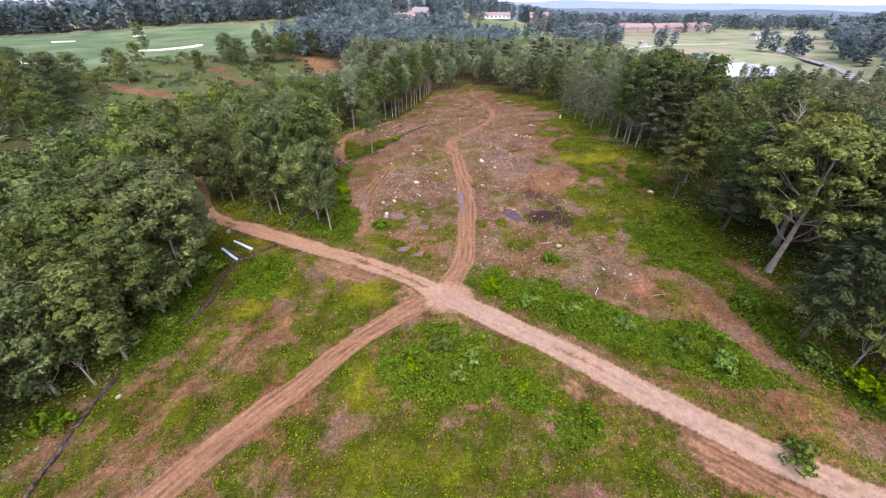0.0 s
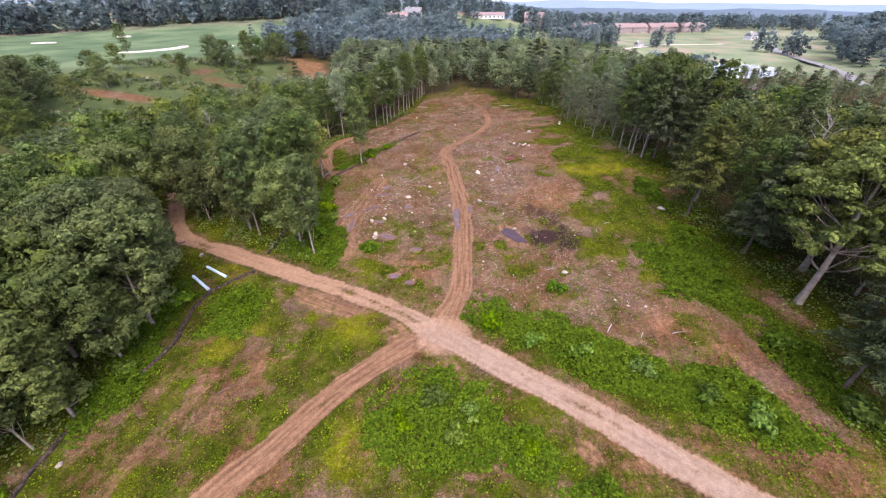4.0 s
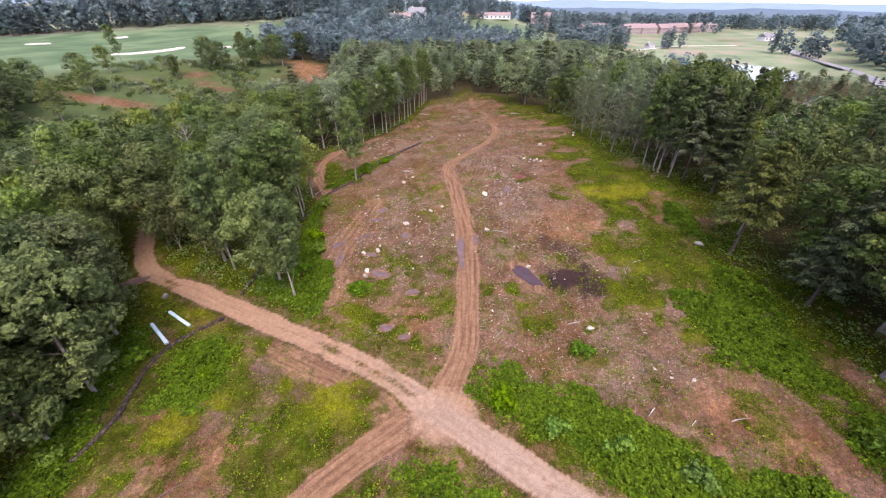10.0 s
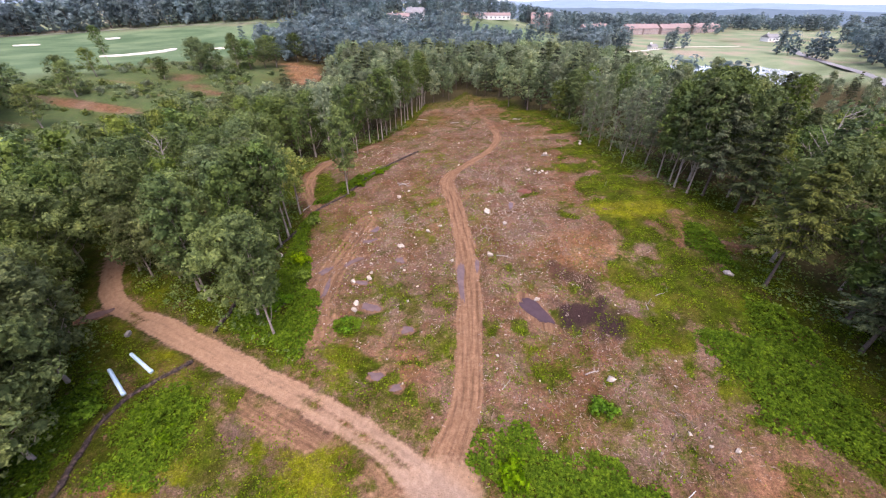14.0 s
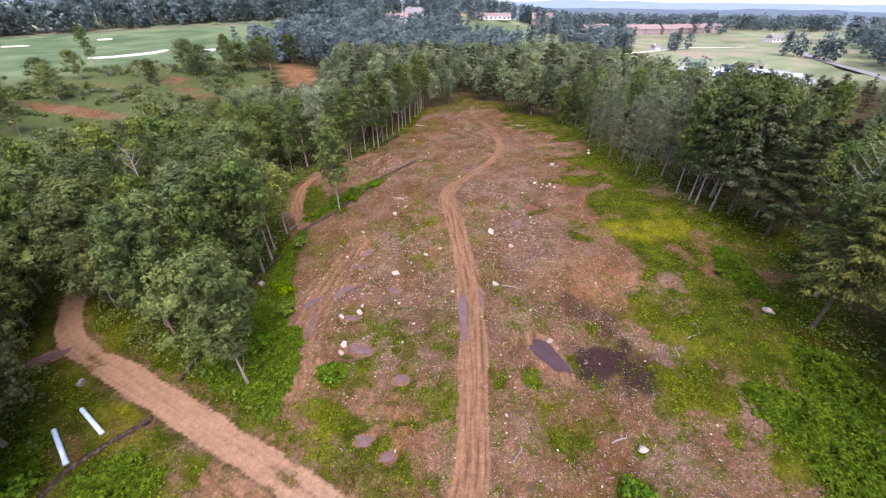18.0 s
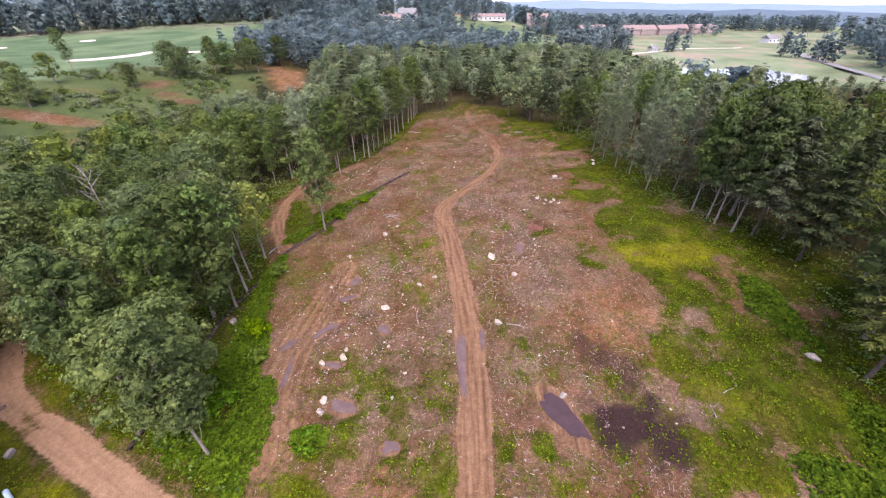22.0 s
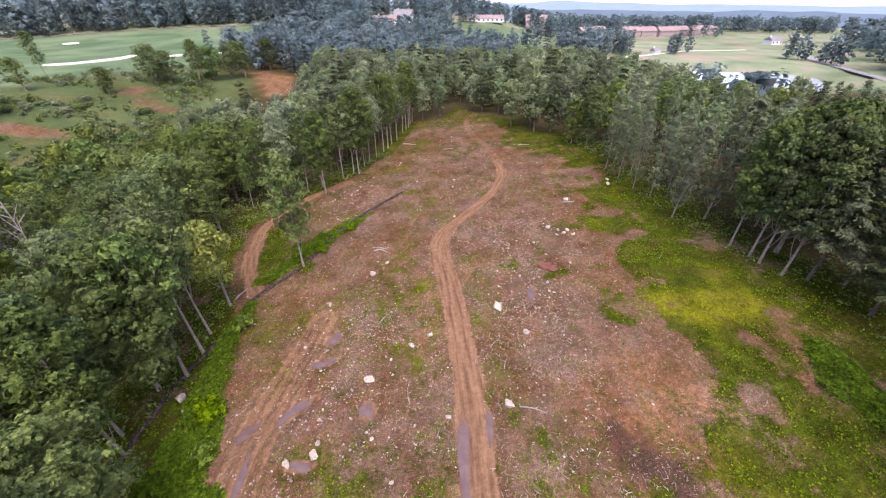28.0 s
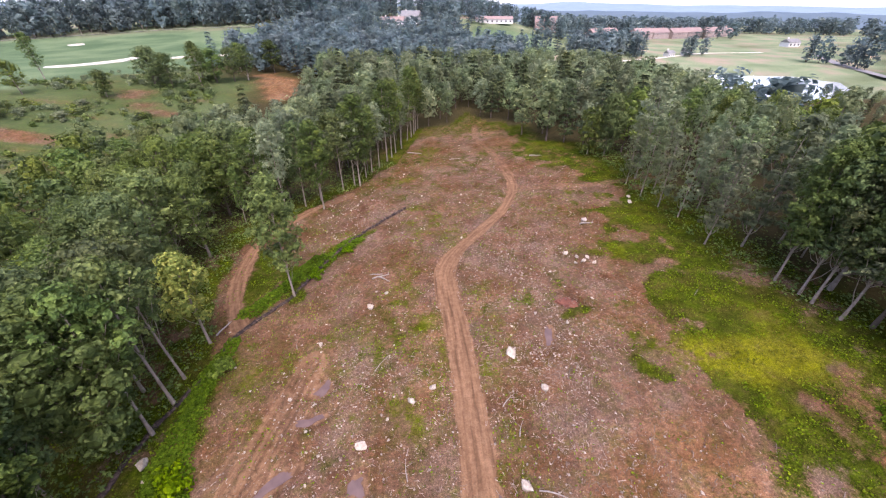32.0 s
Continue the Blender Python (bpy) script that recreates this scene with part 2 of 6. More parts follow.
    # clods, stubble and the shadows between them, painted into the colour
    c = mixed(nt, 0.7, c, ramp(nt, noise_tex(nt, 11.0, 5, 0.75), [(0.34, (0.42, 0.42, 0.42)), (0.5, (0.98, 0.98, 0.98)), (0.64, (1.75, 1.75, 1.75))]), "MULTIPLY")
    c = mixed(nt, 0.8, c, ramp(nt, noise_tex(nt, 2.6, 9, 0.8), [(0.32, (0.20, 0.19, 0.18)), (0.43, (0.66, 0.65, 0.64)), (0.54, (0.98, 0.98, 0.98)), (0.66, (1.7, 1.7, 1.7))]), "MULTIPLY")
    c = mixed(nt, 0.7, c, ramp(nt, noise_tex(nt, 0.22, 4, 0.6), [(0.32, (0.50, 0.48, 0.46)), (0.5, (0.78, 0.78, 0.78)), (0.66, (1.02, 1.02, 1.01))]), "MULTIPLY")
    c = mixed(nt, 1.0, c, (0.67, 0.64, 0.53), "MULTIPLY")
    c = mixed(nt, sharp(two[0], fine, 0.9, 0.2), c, mixed(nt, 0.75, mud, tread, "MULTIPLY"))
    c = mixed(nt, sharp(one[2], fine, 0.7, 0.22), c, mixed(nt, 0.22, road, tread, "MULTIPLY"))
    c = mixed(nt, sharp(two[2], tiny, 1.2, 0.6), c, ramp(nt, grain, [(0.3, (0.010, 0.006, 0.006)), (0.55, (0.027, 0.016, 0.015)), (0.75, (0.062, 0.034, 0.028))]))
    litter = ramp(nt, fine, [(0.3, (0.020, 0.018, 0.008)), (0.7, (0.055, 0.045, 0.021))])
    c = mixed(nt, three[0], c, litter)
    # far lawn and meadow colours carry some of the haze's pale blue
    wide = noise_tex(nt, 0.035, 4, 0.55)
    lawn = ramp(nt, wide, [(0.36, (0.052, 0.086, 0.042)), (0.5, (0.076, 0.114, 0.058)), (0.64, (0.104, 0.142, 0.074))])
    c = mixed(nt, three[1], c, lawn)
    meadow = ramp(nt, wide, [(0.36, (0.105, 0.140, 0.078)), (0.5, (0.150, 0.180, 0.105)), (0.58, (0.178, 0.178, 0.118)), (0.66, (0.220, 0.180, 0.135))])
    c = mixed(nt, three[2], c, meadow)
    nt.links.new(c, b.inputs["Base Color"])
    add = nt.nodes.new("ShaderNodeMath")
    add.operation = "ADD"
    nt.links.new(fine, add.inputs[0])
    nt.links.new(clods.outputs["Distance"], add.inputs[1])
    bump(nt, b, add.outputs[0], 0.6, 0.11)
    return m


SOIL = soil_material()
LEAF_BROAD = leaf_material("broad leaves", (0.050, 0.079, 0.024), (0.076, 0.111, 0.031), (0.107, 0.146, 0.041), 0.10, 0.28)
LEAF_LIGHT = leaf_material("light leaves", (0.066, 0.097, 0.023), (0.096, 0.134, 0.031), (0.132, 0.172, 0.040), 0.10, 0.3)
LEAF_PINE = leaf_material("pine needles", (0.038, 0.055, 0.026), (0.058, 0.077, 0.034), (0.084, 0.104, 0.045), 0.06, 0.2)
# Lighter, yellower copy of the pine needles: sunlight put into the colour
LEAF_SUNNY = leaf_material("pine needles painted sunlit", (0.066, 0.084, 0.026), (0.100, 0.122, 0.034), (0.146, 0.168, 0.044), 0.06, 0.25)
# Paler and greyer than the near leaves: distance haze put into the colour
LEAF_MID_HAZE = leaf_material("forest leaves with haze", (0.124, 0.160, 0.084), (0.154, 0.193, 0.100), (0.184, 0.224, 0.116), 0.05, 0.45, 0.4, 0.1)
LEAF_GOLD = leaf_material("yellowing leaves", (0.110, 0.140, 0.020), (0.180, 0.205, 0.030), (0.280, 0.270, 0.045), 0.10, 0.3)
# Haze put into the leaf colour: pale blue-grey for the distant woods
LEAF_FAR_HAZE = leaf_material("far leaves with haze", (0.118, 0.158, 0.162), (0.130, 0.174, 0.178), (0.144, 0.190, 0.194), 0.03, 0.5, 0.1, 0.0)
WEED_LUSH = leaf_material("lush weeds", (0.040, 0.088, 0.007), (0.080, 0.156, 0.011), (0.128, 0.218, 0.017), 0.03, 0.3, 1.2)
WEED_GOLD = leaf_material("yellow weeds", (0.092, 0.112, 0.004), (0.140, 0.158, 0.006), (0.190, 0.198, 0.009), 0.03, 0.3, 1.2)
BLADES = leaf_material("grass blades", (0.044, 0.072, 0.005), (0.074, 0.112, 0.007), (0.108, 0.146, 0.011), 0.03, 0.3, 1.2)
BARK_PALE = plain("pale bark", [(0.3, (0.120, 0.096, 0.075)), (0.55, (0.215, 0.180, 0.148)), (0.75, (0.330, 0.290, 0.250))], 2.2, relief=0.8, depth=0.05)
BARK_DARK = plain("dark bark", [(0.3, (0.040, 0.029, 0.022)), (0.7, (0.115, 0.090, 0.072))], 2.2, relief=0.8, depth=0.05)
BARK_RED = plain("red-brown bark", [(0.3, (0.060, 0.020, 0.014)), (0.7, (0.150, 0.058, 0.036))], 3.0, relief=0.8)
TWIG = plain("brown twigs", [(0.3, (0.060, 0.042, 0.032)), (0.7, (0.150, 0.115, 0.090))], 1.5)
DEADWOOD = plain("grey dead wood", [(0.3, (0.120, 0.103, 0.090)), (0.7, (0.260, 0.234, 0.214))], 4.0)
ROCK = plain("pale limestone", [(0.25, (0.150, 0.122, 0.092)), (0.5, (0.275, 0.236, 0.188)), (0.75, (0.400, 0.356, 0.300))], 2.5, relief=0.7, depth=0.06)
STONES = plain("small stones", [(0.3, (0.120, 0.092, 0.074)), (0.5, (0.210, 0.172, 0.145)), (0.72, (0.420, 0.385, 0.350))], 1.3, relief=0.5)
CHIPS = plain("wood chips", [(0.3, (0.125, 0.084, 0.064)), (0.55, (0.215, 0.165, 0.138)), (0.8, (0.360, 0.310, 0.275))], 0.9, relief=0.3)
SOCK = plain("black filter fabric", [(0.3, (0.010, 0.008, 0.008)), (0.5, (0.030, 0.022, 0.019)), (0.7, (0.115, 0.080, 0.062))], 2.6, 0.85, 0.1, relief=0.9, depth=0.08)
PVC = plain("pale blue-white plastic", [(0.3, (0.300, 0.420, 0.500)), (0.7, (0.400, 0.500, 0.560))], 1.2, 0.35, 0.5, relief=0.1)
SAND = plain("bunker sand", [(0.3, (0.490, 0.432, 0.346)), (0.7, (0.590, 0.547, 0.475))], 0.4)
# Distance haze is put into the roof red, which is muted and greyed
BRICK = plain("red roof tiles greyed by haze", [(0.3, (0.17, 0.125, 0.115)), (0.7, (0.22, 0.165, 0.15))], 0.2)
WALLS = plain("brick house walls", [(0.3, (0.22, 0.17, 0.15)), (0.7, (0.29, 0.22, 0.20))], 0.2)
WHITE = plain("white paint", [(0.3, (0.504, 0.497, 0.475)), (0.7, (0.590, 0.583, 0.569))], 0.3)
DARKGLASS = plain("dark window glass", [(0.3, (0.022, 0.025, 0.032)), (0.7, (0.043, 0.050, 0.058))], 0.5, 0.15, 0.5, relief=0.02)
ASPHALT = plain("old asphalt", [(0.3, (0.115, 0.115, 0.115)), (0.7, (0.187, 0.187, 0.187))], 0.5)


def water_material(name, tint, rough, spec=0.5):
    m, nt, b = material(name, rough, spec)
    n = noise_tex(nt, 0.8, 3)
    nt.links.new(ramp(nt, n, [(0.3, tint), (0.7, tuple(1.5 * v for v in tint))]), b.inputs["Base Color"])
    b.inputs["IOR"].default_value = 1.45
    bump(nt, b, noise_tex(nt, 3.0, 2), 0.06, 0.01)
    return m


DARK_WATER = water_material("dark peaty puddle water", (0.036, 0.021, 0.021), 0.05, 0.40)
WATER = water_material("muddy puddle water", (0.078, 0.052, 0.046), 0.10, 0.42)
# Part of the sky's reflection is put into the pond's pale base colour
POND = water_material("pond water paled by sky", (0.30, 0.33, 0.34), 0.06)

# ---- the plan ----
ROAD = smooth_line([(-66, 92), (-60, 81), (-54.5, 72.5), (-50, 65.8), (-43.7, 61.7), (-34.6, 57.9), (-25.8, 53.5), (-17.2, 49.4), (-7.8, 44.6), (-1.8, 40.4), (4.2, 36.3), (10.2, 32.2), (15.5, 28.6), (20.0, 25.2), (23.9, 22.3), (28, 19.4), (36, 14.5), (46, 9), (60, 2)])
TRACK = smooth_line([(-0.6, 40.5), (1.0, 44.0), (2.3, 47.4), (2.7, 54.1), (3.1, 61.8), (3.1, 70.8), (2.3, 80.5), (1.2, 90.0), (0.0, 98), (-0.4, 101.6), (1.7, 107.0), (6.1, 113.2), (11.3, 121.3), (14.1, 129.9), (13.8, 138.1), (12.6, 151), (8.0, 165.0), (8.6, 178.0)])
BRANCH = smooth_line([(12.8, 127.5), (18, 129.5), (24.2, 128.7), (32.4, 128.5), (44, 131)])
LOWTRACK = smooth_line([(-2.2, 39.8), (-10.6, 34.1), (-15.4, 28.3), (-19.5, 24.0), (-23.1, 20.4), (-25.4, 17.6), (-27.7, 14.8), (-30.0, 12.0), (-36.5, 4.5), (-45.0, -5.5), (-56.0, -18.5)])
RUTS = smooth_line([(-16.0, 57.0), (-17.2, 61.5), (-17.9, 65.5), (-18.0, 69.5), (-16.9, 74), (-15.6, 80), (-14.6, 85)])
TRAIL = smooth_line([(-26.2, 91.0), (-28.3, 94), (-30.8, 99.5), (-32.4, 105), (-33.4, 112), (-32.6, 118), (-28, 125), (-21.5, 132)])
FENCE_LOW = smooth_line([(-30.0, 53.7), (-33.1, 50.9), (-35.3, 48.3), (-35.6, 44.6), (-34.6, 39.6), (-35.7, 36.4), (-37.3, 32.0), (-39.6, 28.5), (-40.2, 24.8), (-39.8, 18.9), (-39.6, 13.4)])
FENCE_HIGH = smooth_line([(-8.3, 123.8), (-12.5, 118.5), (-16.4, 112.3), (-19.5, 104.3), (-20.8, 99.6), (-21.6, 96.4), (-24.2, 92.8), (-26.2, 89.7), (-26.2, 85.8), (-26.9, 82.1), (-28.2, 78.9), (-28.9, 74.5), (-29.2, 68), (-29.4, 61.0), (-29.7, 58.1)])
# puddles: x, y, half length, half width, turn
PUDDLES = [(11.3, 60.2, 2.7, 1.05, 112), (-4.8, 57.7, 0.8, 0.5, 10), (-10.2, 61.9, 1.2, 0.7, 170), (-12.9, 81.8, 0.9, 0.55, 60), (2.15, 66.8, 4.6, 0.42, 91),
           (4.55, 69.9, 1.6, 0.28, 92), (-17.4, 66.2, 2.0, 0.3, 86), (-18.6, 70.3, 1.2, 0.5, 70), (-14.6, 72.4, 1.9, 0.4, 42), (-12.4, 67.2, 1.0, 0.4, 5),
           (-7.2, 72.2, 0.8, 0.6, 100), (-13.3, 78.3, 1.2, 0.42, 20), (11.9, 87.9, 1.3, 0.45, 70), (-48.9, 62.0, 1.8, 0.75, 40), (-7.7, 51.4, 0.8, 0.5, 20), (-5.3, 49.8, 0.6, 0.4, 0)]


def left_edge(y):
    """Where the woods begin on the west side of the clearing."""
    return np.interp(y, [54, 57, 62, 70, 80, 90, 100, 112, 120, 126, 137, 150, 165, 185, 200, 215],
                     [-20, -22.5, -28, -31, -30, -31, -35.5, -37.5, -36, -29.5, -21.5, -15, -12, -8.5, -6, 0])


def right_edge(y):
    return np.interp(y, [0, 20, 26, 31, 37, 42, 52, 61, 68, 74, 80, 87, 91, 98, 104, 113, 121, 135, 145, 155, 161, 187, 215],
                     [54, 46, 40, 41, 43.5, 44, 43.5, 41, 41, 47, 48, 45.5, 43, 40.5, 38.5, 38.5, 36, 37.5, 35, 32, 20, 17.5, 11])


def road_y(x):
    xs, ys = [p[0] for p in ROAD], [p[1] for p in ROAD]
    return np.interp(x, xs, ys)


def in_woods(x, y):
    """How far inside the woods a place lies, in metres (negative: in the open)."""
    north = y > road_y(x)
    west = np.where(north, left_edge(y) - x, np.interp(y, [0, 25, 30, 42, 50, 58, 70], [-47, -43, -40.5, -39.5, -41.5, -45, -54]) - x)
    east = x - np.where(north | (x < 30), right_edge(y), 62.0)
    d = np.maximum(west, east)
    d = np.where(y > 184, np.maximum(d, np.abs(x - 7) - 3.0 + 0.4 * (y - 190)), d)
    return np.minimum(d, along(ROAD, x, y)[0] - np.where(x < -47, 1.6, 3.6))


def ell(x, y, cx, cy, rx, ry, turn=0.0):
    c, s = math.cos(radians(turn)), math.sin(radians(turn))
    u, v = (x - cx) * c + (y - cy) * s, -(x - cx) * s + (y - cy) * c
    return np.hypot(u / rx, v / ry)


def hill_foot(y):
    """Where the wooded hill east of the pond road begins."""
    return np.interp(y, [180, 252, 281, 332, 407, 560], [232, 240, 250, 290, 352, 470])


def base_height(x, y):
    x, y = np.asarray(x, float), np.asarray(y, float)
    cx, cy = 62 * np.tanh(x / 62 * (1 + 0.25 * (x / 62) ** 2)), np.clip(y, -20, 118)
    near = -3.07 + 0.0588 * cx + 0.147 * cy + 1.64e-4 * cx * cx + 2.5e-4 * cx * cy - 8.5e-4 * cy * cy - 0.012 * np.clip(y - 118, 0, 67) - 10.0 * step(56, 112, x)
    r = np.hypot(x, y)
    far = 1.5 + 7.5 * step(-45, -150, x) + 13.0 * step(250, 520, y + 0.25 * x) * step(-20, -150, x) - 3.0 * np.exp(-((x - 165) / 75) ** 2 - ((y - 290) / 70) ** 2)
    far = far + 25 * np.exp(-((x + 10) / 120) ** 2 - ((y - 500) / 100) ** 2) + 3 * (fbm(x, y, 160, 5, 2) - 0.5)
    far = far + 19 * step(0, 110, x - hill_foot(y)) * step(110, 220, y) * step(640, 420, y)
    far = far + step(600, 1300, r) * (16 * fbm(x, y, 420, 9, 3) - 12)
    far = far + (np.minimum(far, -4.0) - far) * step(1.12, 0.9, ell(x, y, 172, 283, 60, 44, 12))
    return near + (far - near) * step(125, 235, np.hypot(x * 1.05, y - 50))


def height(x, y):
    """The ground with ruts, tracks and hollows pressed into it."""
    x, y = np.asarray(x, float), np.asarray(y, float)
    z = base_height(x, y)
    close = step(230, 200, np.hypot(x, y - 80))
    z = z + close * (0.30 * (fbm(x, y, 7, 21, 3) - 0.5) + 0.16 * (fbm(x, y, 1.5, 31, 2) - 0.5))
    for line, half, deep, gauge in ((ROAD, 2.4, 0.14, 1.1), (TRACK, 1.5, 0.11, 0.85), (LOWTRACK, 1.7, 0.12, 0.9), (RUTS, 1.9, 0.07, 0.8)):
        d, run, side = along(line, x, y)
        flat = step(half + 0.9, half - 0.3, d)
        z = z - flat * deep * 0.6 - deep * fbm(x, y, 6.0, 83, 2) * np.exp(-((np.abs(side) - gauge) / 0.3) ** 2)
        z = z + 0.14 * np.exp(-((d - half - 0.35) / 0.35) ** 2) * fbm(x, y, 1.3, 77, 2)
    for cx, cy, rx, ry, turn in PUDDLES:
        d = ell(x, y, cx, cy, rx + 0.3, ry + 0.3, turn)
        level = float(base_height(cx, cy)) - 0.34
        z = np.where(d < 2.2, z + (np.minimum(level, z) - z) * step(2.1, 1.15, d), z)
    return z


def h1(x, y):
    return float(height(np.array([x]), np.array([y]))[0])

# green patches: x, y, half length, half width, turn, strength
LUSH = [(-1.5, 28.5, 7.0, 6.0, 0, 1.1), (-8, 25.5, 5.5, 5.0, 20, 0.9), (8, 25.5, 3.6, 2.6, -30, 1.0), (13.3, 21.5, 2.4, 2.0, 0, 1.0), (18.5, 34.6, 17.0, 4.2, -29, 1.25),
        (28.0, 29.5, 7.0, 4.0, -30, 1.1), (-29.0, 45.5, 5.5, 5.5, 20, 1.2), (-28.0, 39.5, 4.5, 4.0, 30, 0.9), (-40.0, 41.0, 3.5, 12, 0, 1.0), (-15.5, 44.0, 8.0, 3.6, -24, 0.7), (-36.5, 53.5, 6.5, 3.4, -30, 0.95), (-42, 59, 5, 2.5, -30, 0.9), (40, 33, 4.5, 12, 10, 1.05), (36, 46, 5, 8, 20, 1.0), (30, 39, 5, 4, -35, 0.8)]
LUSH_NORTH = [(-13, 58, 4.2, 2.4, 0, 0.9), (-5.5, 49.8, 7.0, 1.6, -28, 1.0), (5.6, 58.0, 1.6, 3.2, 0, 0.8), (15.5, 46.5, 2.0, 1.6, 0, 0.9), (-3.2, 90, 3.0, 1.8, 0, 0.75),
              (8.4, 89, 2.6, 2.4, 0, 0.6), (-2, 139, 8, 3.5, 0, 0.7), (24, 152, 9, 12, 20, 0.9), (-19, 107, 2.6, 12, -30, 1.0), (-6, 188, 6, 10, 0, 0.9),
              (16, 186, 5, 14, 0, 0.9), (21.5, 54, 3.0, 3.2, 20, 0.75), (-24.3, 74, 2.2, 15, 6, 0.85), (5.5, 76.5, 2.4, 2.2, 0, 0.5), (14.6, 58.0, 1.6, 3.6, 20, 0.85), (22.0, 56.5, 2.6, 3.6, 20, 0.85), (-8, 61, 9, 8, 0, 0.78), (-2, 55, 9, 4.5, 0, 0.76), (-28.0, 76, 2.6, 16, 4, 1.1), (-7, 86, 8, 5, 0, 0.6), (-19.5, 60, 3.0, 8, 14, 1.15), (-12, 54, 6, 2, -25, 1.0), (14.2, 58.4, 1.0, 2.6, 25, 1.1), (20.6, 56, 2.0, 1.4, 0, 1.0), (6.6, 59.5, 1.8, 2.6, 0, 0.8), (9.0, 57.5, 1.4, 2.4, 0, 0.9), (14, 50, 10, 5, -20, 0.70), (10, 94, 3, 2.4, 0, 0.7), (16, 91, 3.2, 1.6, 20, 0.8), (-6, 95, 5, 3, 0, 0.62), (8, 68, 3, 7, 10, 0.72), (-29, 103, 4.0, 10, 12, 1.1), (-22.5, 100, 1.8, 8, 25, 1.0)]
BUSHY = [(-1.2, 29.2, 6.0, 4.6, 0), (8, 25.5, 3.2, 2.2, -30), (13.3, 21.5, 2.2, 1.8, 0), (18.5, 34.9, 15.5, 3.4, -29), (28, 29.6, 6.0, 3.4, -30), (-29.3, 45.5, 4.6, 4.6, 20),
         (-39, 40.0, 3.2, 11, 8), (-12.6, 58.6, 1.6, 1.1, 0), (-24.6, 70, 1.6, 9, 6), (-26.0, 84, 1.2, 5, 0), (-20.5, 104, 1.8, 10, -30), (-24.5, 60, 4.5, 2.6, -25), (-19.6, 60, 2.2, 6.5, 14), (-22.8, 69, 1.8, 5, 10), (39.5, 31, 2.6, 8, 12), (35, 47, 4.2, 6.5, 15), (37.5, 57, 2.6, 4.5, 0), (31.5, 52.5, 2.2, 3.2, 20), (38, 71, 2.4, 5.5, 0)]


def cover(x, y):
    """What lies on the ground: shares of grass, straw, road, mud, tan, burnt, litter, lawn and meadow."""
    x, y = np.asarray(x, float), np.asarray(y, float)
    n1, n2, n3 = fbm(x, y, 6.0, 41), fbm(x, y, 2.2, 51), fbm(x, y, 18.0, 61)
    woods = in_woods(x, y)
    south = y < road_y(x)
    lush = np.zeros(x.shape)
    for cx, cy, rx, ry, turn, w in LUSH + LUSH_NORTH:
        lush = np.maximum(lush, w * step(1.6, 0.35, ell(x, y, cx, cy, rx, ry, turn) + 0.9 * (n1 - 0.5)))
    # the grassy strip in front of the eastern woods
    strip = np.interp(y, [40, 50, 58, 64, 70, 76, 85, 100, 118, 128, 140], [31, 27, 24, 24, 23.5, 22.5, 22, 24, 26.5, 30, 23])
    lush = np.maximum(lush, np.where(south, 0, 0.98 * step(-12.0, 8.0, x - strip + 14 * (n1 - 0.5) + 9 * (n2 - 0.5)) * step(36, 46, y)))
    lush = np.maximum(lush, np.where(south, 0.78, 0.50 + 0.09 * step(78, 62, y) * step(-17, -10, x) + 0.06 * step(4, -4, x) * step(50, 58, y) * step(115, 100, y) + 0.10 * step(115, 140, y)))
    lush = np.maximum(lush, 0.95 * step(-3.5, -0.5, woods))
    grass = step(0.22, 0.86, lush * 0.85 + 0.95 * (n1 - 0.5) + 0.8 * (n2 - 0.5))
    grass = np.where(south, grass * 0.95, grass * (0.5 + 0.5 * step(0.5, 0.85, lush)))
    gold = np.maximum.reduce([1.05 * step(1.5, 0.2, ell(x, y, 31, 83.4, 9.0, 3.2, -10) + 0.5 * (n2 - 0.5)), 0.5 * step(1.3, 0.3, ell(x, y, -15, 43.5, 8, 3.2, -24)), 0.65 * step(1.3, 0.3, ell(x, y, -9, 26, 4.2, 4.2) + 0.8 * (n2 - 0.5)),
                              0.7 * step(1.3, 0.4, ell(x, y, -27, 39.5, 5, 2.4, 30)), 0.7 * step(1.3, 0.4, ell(x, y, -33, 53, 6, 2.2, -30))])
    straw = np.clip(gold * (0.8 + 0.9 * (n2 - 0.4)) + 0.35 * step(0.5, 0.75, n1), 0, 1)
    d, run, side = along(ROAD, x, y)
    verge = step(6.5, 3.5, d + 2 * (n1 - 0.5)) * step(-60, -50, x)
    grass, straw = np.maximum(grass, 0.62 * verge), np.maximum(straw, 0.22 * verge * step(0.4, 0.6, n1))
    wob = 0.9 * (n2 - 0.5) + 0.8 * (n1 - 0.5)
    road = step(1.75, 1.15, np.where(d < 8, np.abs(side + 0.22), d) + 0.8 * wob) * (0.80 + 0.5 * (n2 - 0.3) - 0.42 * np.exp(-((side + 0.25) / 0.3) ** 2) * step(0.35, 0.6, n1) - 0.3 * step(0.62, 0.75, n1))
    road = np.maximum(road, 0.75 * step(5.6, 2.2, np.hypot(x + 0.3, (y - 39.6) * 1.2) + wob))
    shoulder = step(6.0, 3.0, d + 2.5 * (n1 - 0.5)) * step(0.38, 0.6, n2 + 0.1)
    d2, run2, side2 = along(TRACK, x, y)
    half = 1.55 + 0.5 * step(46, 41, y) - 0.45 * step(100, 112, y)
    mud = step(half + 0.25, half - 0.2, d2 + 0.5 * wob)
    mud = mud * (1 - 0.35 * step(98, 112, y) - 0.2 * step(132, 145, y))
    drive = mud
